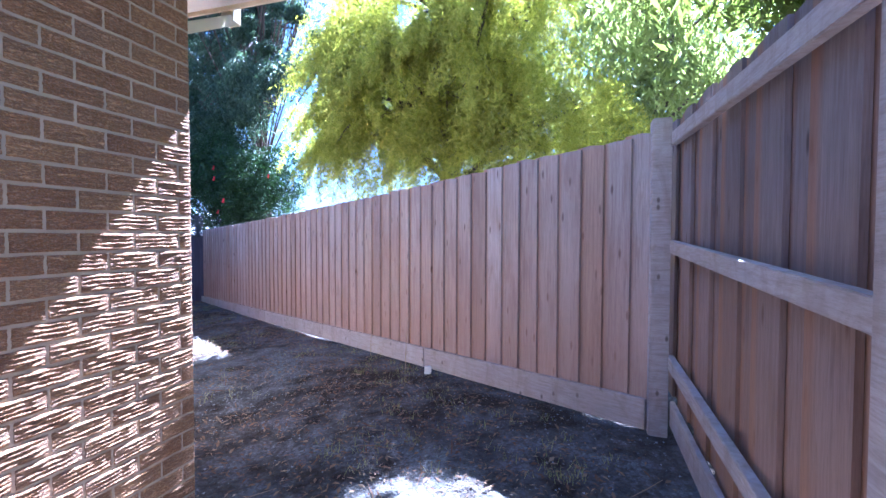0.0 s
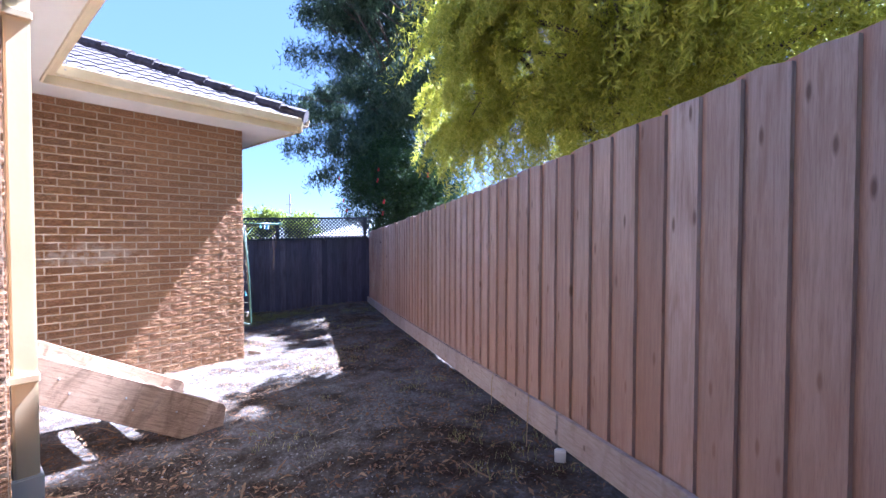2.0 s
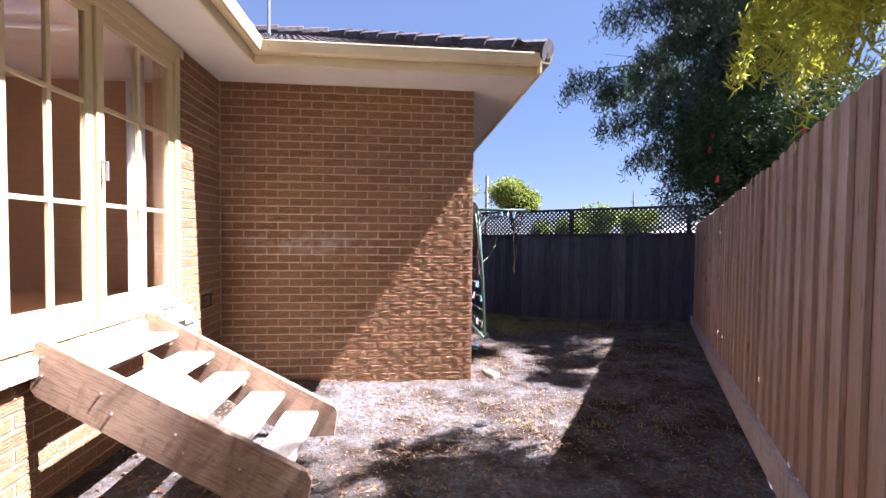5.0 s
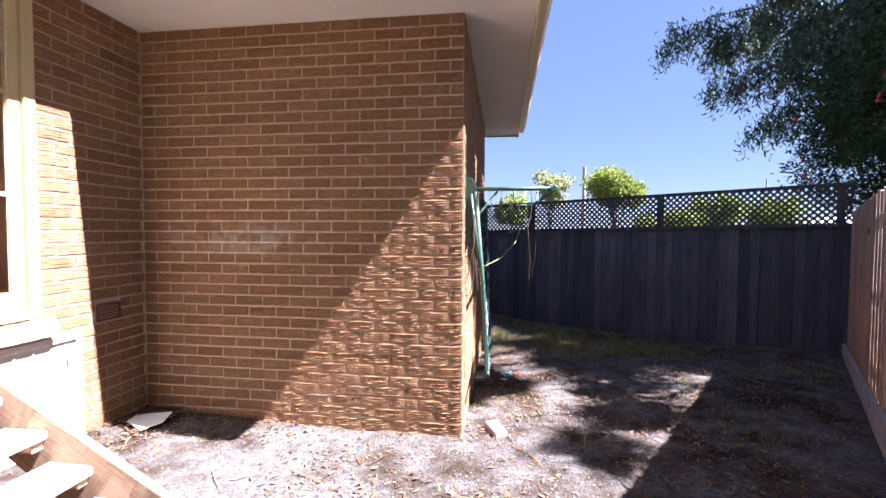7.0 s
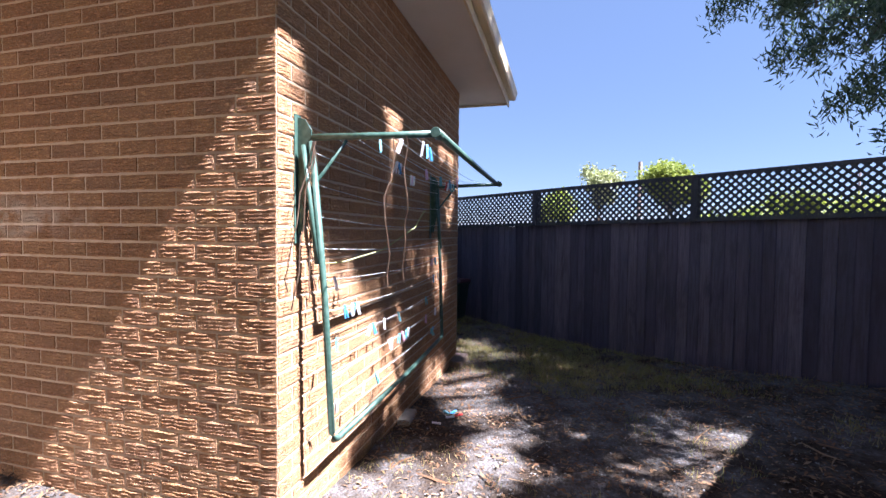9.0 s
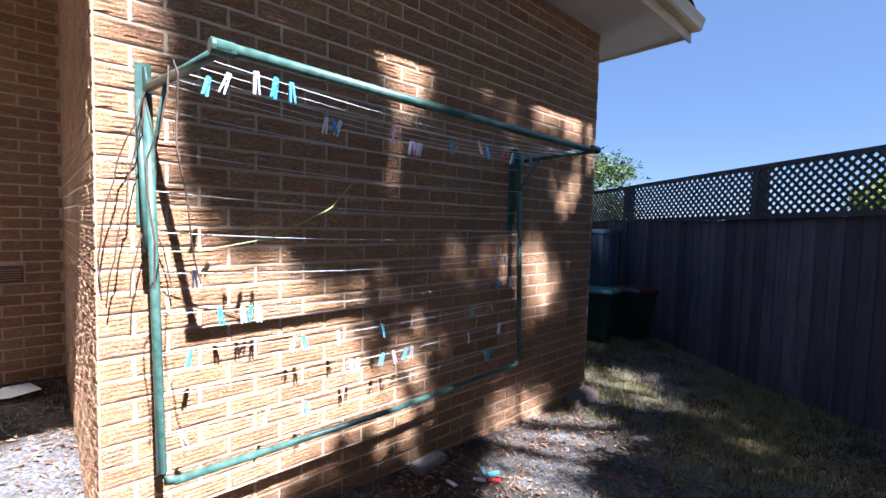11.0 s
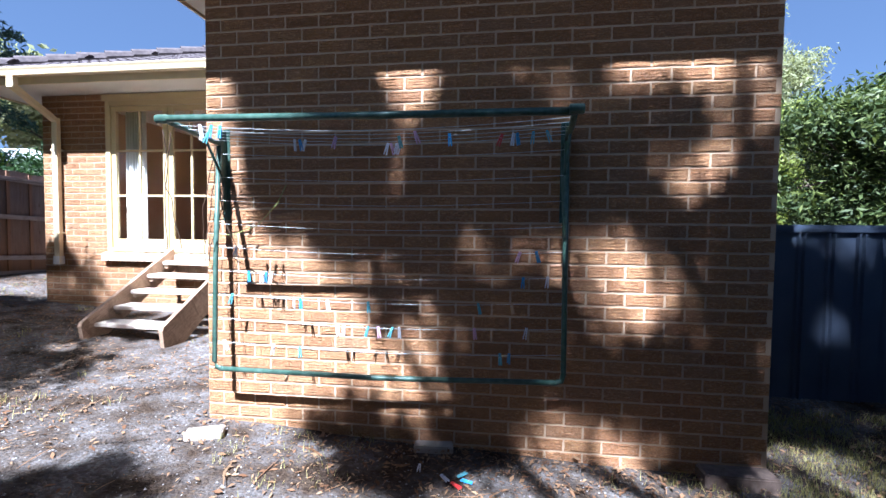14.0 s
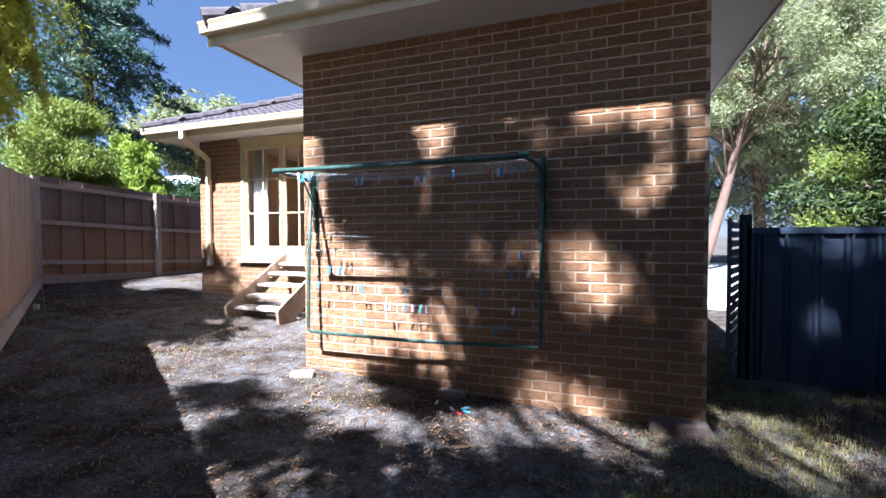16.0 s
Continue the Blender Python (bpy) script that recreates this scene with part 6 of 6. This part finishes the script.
# ---- ground cover ----
def scatter_stuff():
    rng = np.random.default_rng(77)

    def spots(n, x0, x1, y0, y1, keep):
        p = np.column_stack([rng.uniform(x0, x1, n), rng.uniform(y0, y1, n)])
        return np.array([q for q in p if keep(q[0], q[1])])

    def yard(x, y):
        if 0.5195 * (x - 1.78) + 0.8545 * (y - 3.34) > -0.06:
            return False
        if x > 1.85 or (x < AX + 0.0 and y < WY + 0.03 and x > FAR_X) or (AX <= x < BX and y < WIN_Y + 0.03) or (x <= BX and y < WIN_Y and x > AX):
            return False
        return (x - BK.x) * (FB.y - BK.y) - (y - BK.y) * (FB.x - BK.x) > 0.1 and (x > -9.7 or y > 3.4)

    def patch(x, y, s=1.1, o=0.0):
        return noise.noise((x * s + o, y * s - o, 3.7 + o))
    near = lambda x, y: yard(x, y)
    p = spots(110000, -12.5, 1.9, 0.2, 9.7, lambda x, y: yard(x, y) and (patch(x, y) > rng.uniform(-0.5, 0.45) or (y < WY + 0.9 and x < -6.4 and rng.uniform() < 0.7) or (x < -4.4 and x > AX and y < 2.7)))
    heap = spots(26000, -9.0, -4.2, 1.9, 5.3, lambda x, y: yard(x, y) and ((x < -6.0 and y - WY < abs(rng.normal()) * 0.22 * min(1, (-6.0 - x) / 1.0 + 0.2)) or (x < AX + 0.75 and y < 3.3 and min(x - AX, y - WIN_Y) < abs(rng.normal()) * 0.20)))
    p = np.concatenate([p, heap])
    c = np.column_stack([p, [ground_z(x, y) + 0.012 for x, y in p]])
    c[-len(heap):, 2] += rng.uniform(0, 0.03, len(heap))
    n = len(c)
    a = rng.uniform(0, 2 * math.pi, n)
    d = np.column_stack([np.cos(a), np.sin(a), rng.uniform(-0.35, 0.35, n)])
    w = np.column_stack([-np.sin(a), np.cos(a), rng.uniform(-0.4, 0.4, n)])
    L = 0.006 + 0.026 * rng.uniform(0, 1, (n, 1)) ** 2
    B = L * rng.uniform(0.18, 0.45, (n, 1))
    v = np.stack([c - d * L, c + w * B + np.array([0, 0, 0.004]), c + d * L, c - w * B + np.array([0, 0, 0.004])], axis=1).reshape(-1, 3)
    tagged(new("leaf_litter", fast_mesh("leaf_litter", v, np.arange(len(v)).reshape(-1, 4), LITTER)), "brown fallen leaves and bark scraps on the soil", "leaf litter", kind="stuff")
    p = spots(2600, -12.0, 1.7, 0.4, 9.5, lambda x, y: yard(x, y) and patch(x, y, 0.8, 1.0) > rng.uniform(-0.5, 0.5))
    n = len(p)
    c = np.column_stack([p, [ground_z(x, y) + 0.016 for x, y in p]])
    a = rng.uniform(0, 2 * math.pi, n)
    d = np.column_stack([np.cos(a), np.sin(a), rng.uniform(-0.06, 0.12, n)])
    w = np.column_stack([-np.sin(a), np.cos(a), rng.uniform(-0.5, 0.5, n)])
    L = 0.03 + 0.13 * rng.uniform(0, 1, (n, 1)) ** 3
    B = 0.003 + 0.007 * rng.uniform(0, 1, (n, 1)) ** 2
    bow = w * rng.uniform(-0.02, 0.02, (n, 1))
    v = np.stack([c - d * L - w * B * 0.5, c + bow - w * B, c + d * L - w * B * 0.3, c + d * L + w * B * 0.3, c + bow + w * B, c - d * L + w * B * 0.5], axis=1).reshape(-1, 3)
    q = np.arange(n)[:, None] * 6
    f = np.concatenate([q + np.array([[0, 1, 4, 5]]), q + np.array([[1, 2, 3, 4]])])
    tagged(new("bark_strips", fast_mesh("bark_strips", v, f, LITTER)), "brown strips of shed bark and thin sticks on the ground", "bark", kind="stuff")
    # thin grass in tufts
    p = spots(5200, -12.0, 1.6, 0.5, 9.4, lambda x, y: yard(x, y) and patch(x, y, 0.9, 5.0) > 0.12 and rng.uniform() < (1.0 if x < -7 else 0.45) or (yard(x, y) and x < -8.2 and 4.7 < y < 6.6 and patch(x, y, 0.9, 5.0) > -0.25))
    lawn = spots(6000, -11.9, -8.0, 3.6, 7.6, lambda x, y: yard(x, y) and patch(x, y, 1.3, 2.0) > rng.uniform(-0.6, 0.35) + 0.5 * max(0.0, x + 8.8))
    p = np.concatenate([p, lawn])
    blades = []
    for x, y in p:
        for k in range(9):
            bx, by = x + rng.normal() * 0.035, y + rng.normal() * 0.035
            h, a2 = rng.uniform(0.02, 0.065), rng.uniform(0, 6.28)
            z = ground_z(bx, by)
            dx, dy = math.cos(a2), math.sin(a2)
            ln = rng.uniform(0.2, 1.0) * h
            blades.append([(bx - dy * 0.0022, by + dx * 0.0022, z), (bx + dy * 0.0022, by - dx * 0.0022, z), (bx + dx * ln + dy * 0.001, by + dy * ln - dx * 0.001, z + h), (bx + dx * ln, by + dy * ln, z + h)])
    v = np.array(blades).reshape(-1, 3)
    tagged(new("grass", fast_mesh("grass", v, np.arange(len(v)).reshape(-1, 4), GRASS)), "thin dry grass tufts in the gravel", "grass", kind="stuff")
    # crushed rock
    p = spots(36000, -11.5, 1.9, 0.2, 9.6, lambda x, y: yard(x, y) and patch(x, y, 0.7, 9.0) > rng.uniform(-0.6, 0.4))
    n = len(p)
    s = 0.003 + 0.009 * rng.uniform(0, 1, (n, 1)) ** 2
    c = np.column_stack([p, [ground_z(x, y) + 0.003 for x, y in p]])
    o = np.array([(1, 0, 0), (-0.5, 0.9, 0), (-0.5, -0.9, 0), (0.1, 0.1, 0.8)])
    a = rng.uniform(0, 6.28, n)
    rot = np.stack([np.stack([np.cos(a), -np.sin(a), 0 * a], 1), np.stack([np.sin(a), np.cos(a), 0 * a], 1), np.stack([0 * a, 0 * a, 1 + 0 * a], 1)], 1)
    v = (np.einsum("nij,kj->nki", rot, o) * s[:, None, :] * rng.uniform(0.7, 1.3, (n, 4, 3)) + c[:, None, :]).reshape(-1, 3)
    q = np.arange(n)[:, None] * 4
    f = np.concatenate([q + np.array([[0, 1, 3]]), q + np.array([[1, 2, 3]]), q + np.array([[2, 0, 3]])])
    tagged(new("gravel", fast_mesh("gravel", v, f, PEBBLE)), "pale crushed rock pebbles over the soil", "gravel", kind="stuff")


scatter_stuff()

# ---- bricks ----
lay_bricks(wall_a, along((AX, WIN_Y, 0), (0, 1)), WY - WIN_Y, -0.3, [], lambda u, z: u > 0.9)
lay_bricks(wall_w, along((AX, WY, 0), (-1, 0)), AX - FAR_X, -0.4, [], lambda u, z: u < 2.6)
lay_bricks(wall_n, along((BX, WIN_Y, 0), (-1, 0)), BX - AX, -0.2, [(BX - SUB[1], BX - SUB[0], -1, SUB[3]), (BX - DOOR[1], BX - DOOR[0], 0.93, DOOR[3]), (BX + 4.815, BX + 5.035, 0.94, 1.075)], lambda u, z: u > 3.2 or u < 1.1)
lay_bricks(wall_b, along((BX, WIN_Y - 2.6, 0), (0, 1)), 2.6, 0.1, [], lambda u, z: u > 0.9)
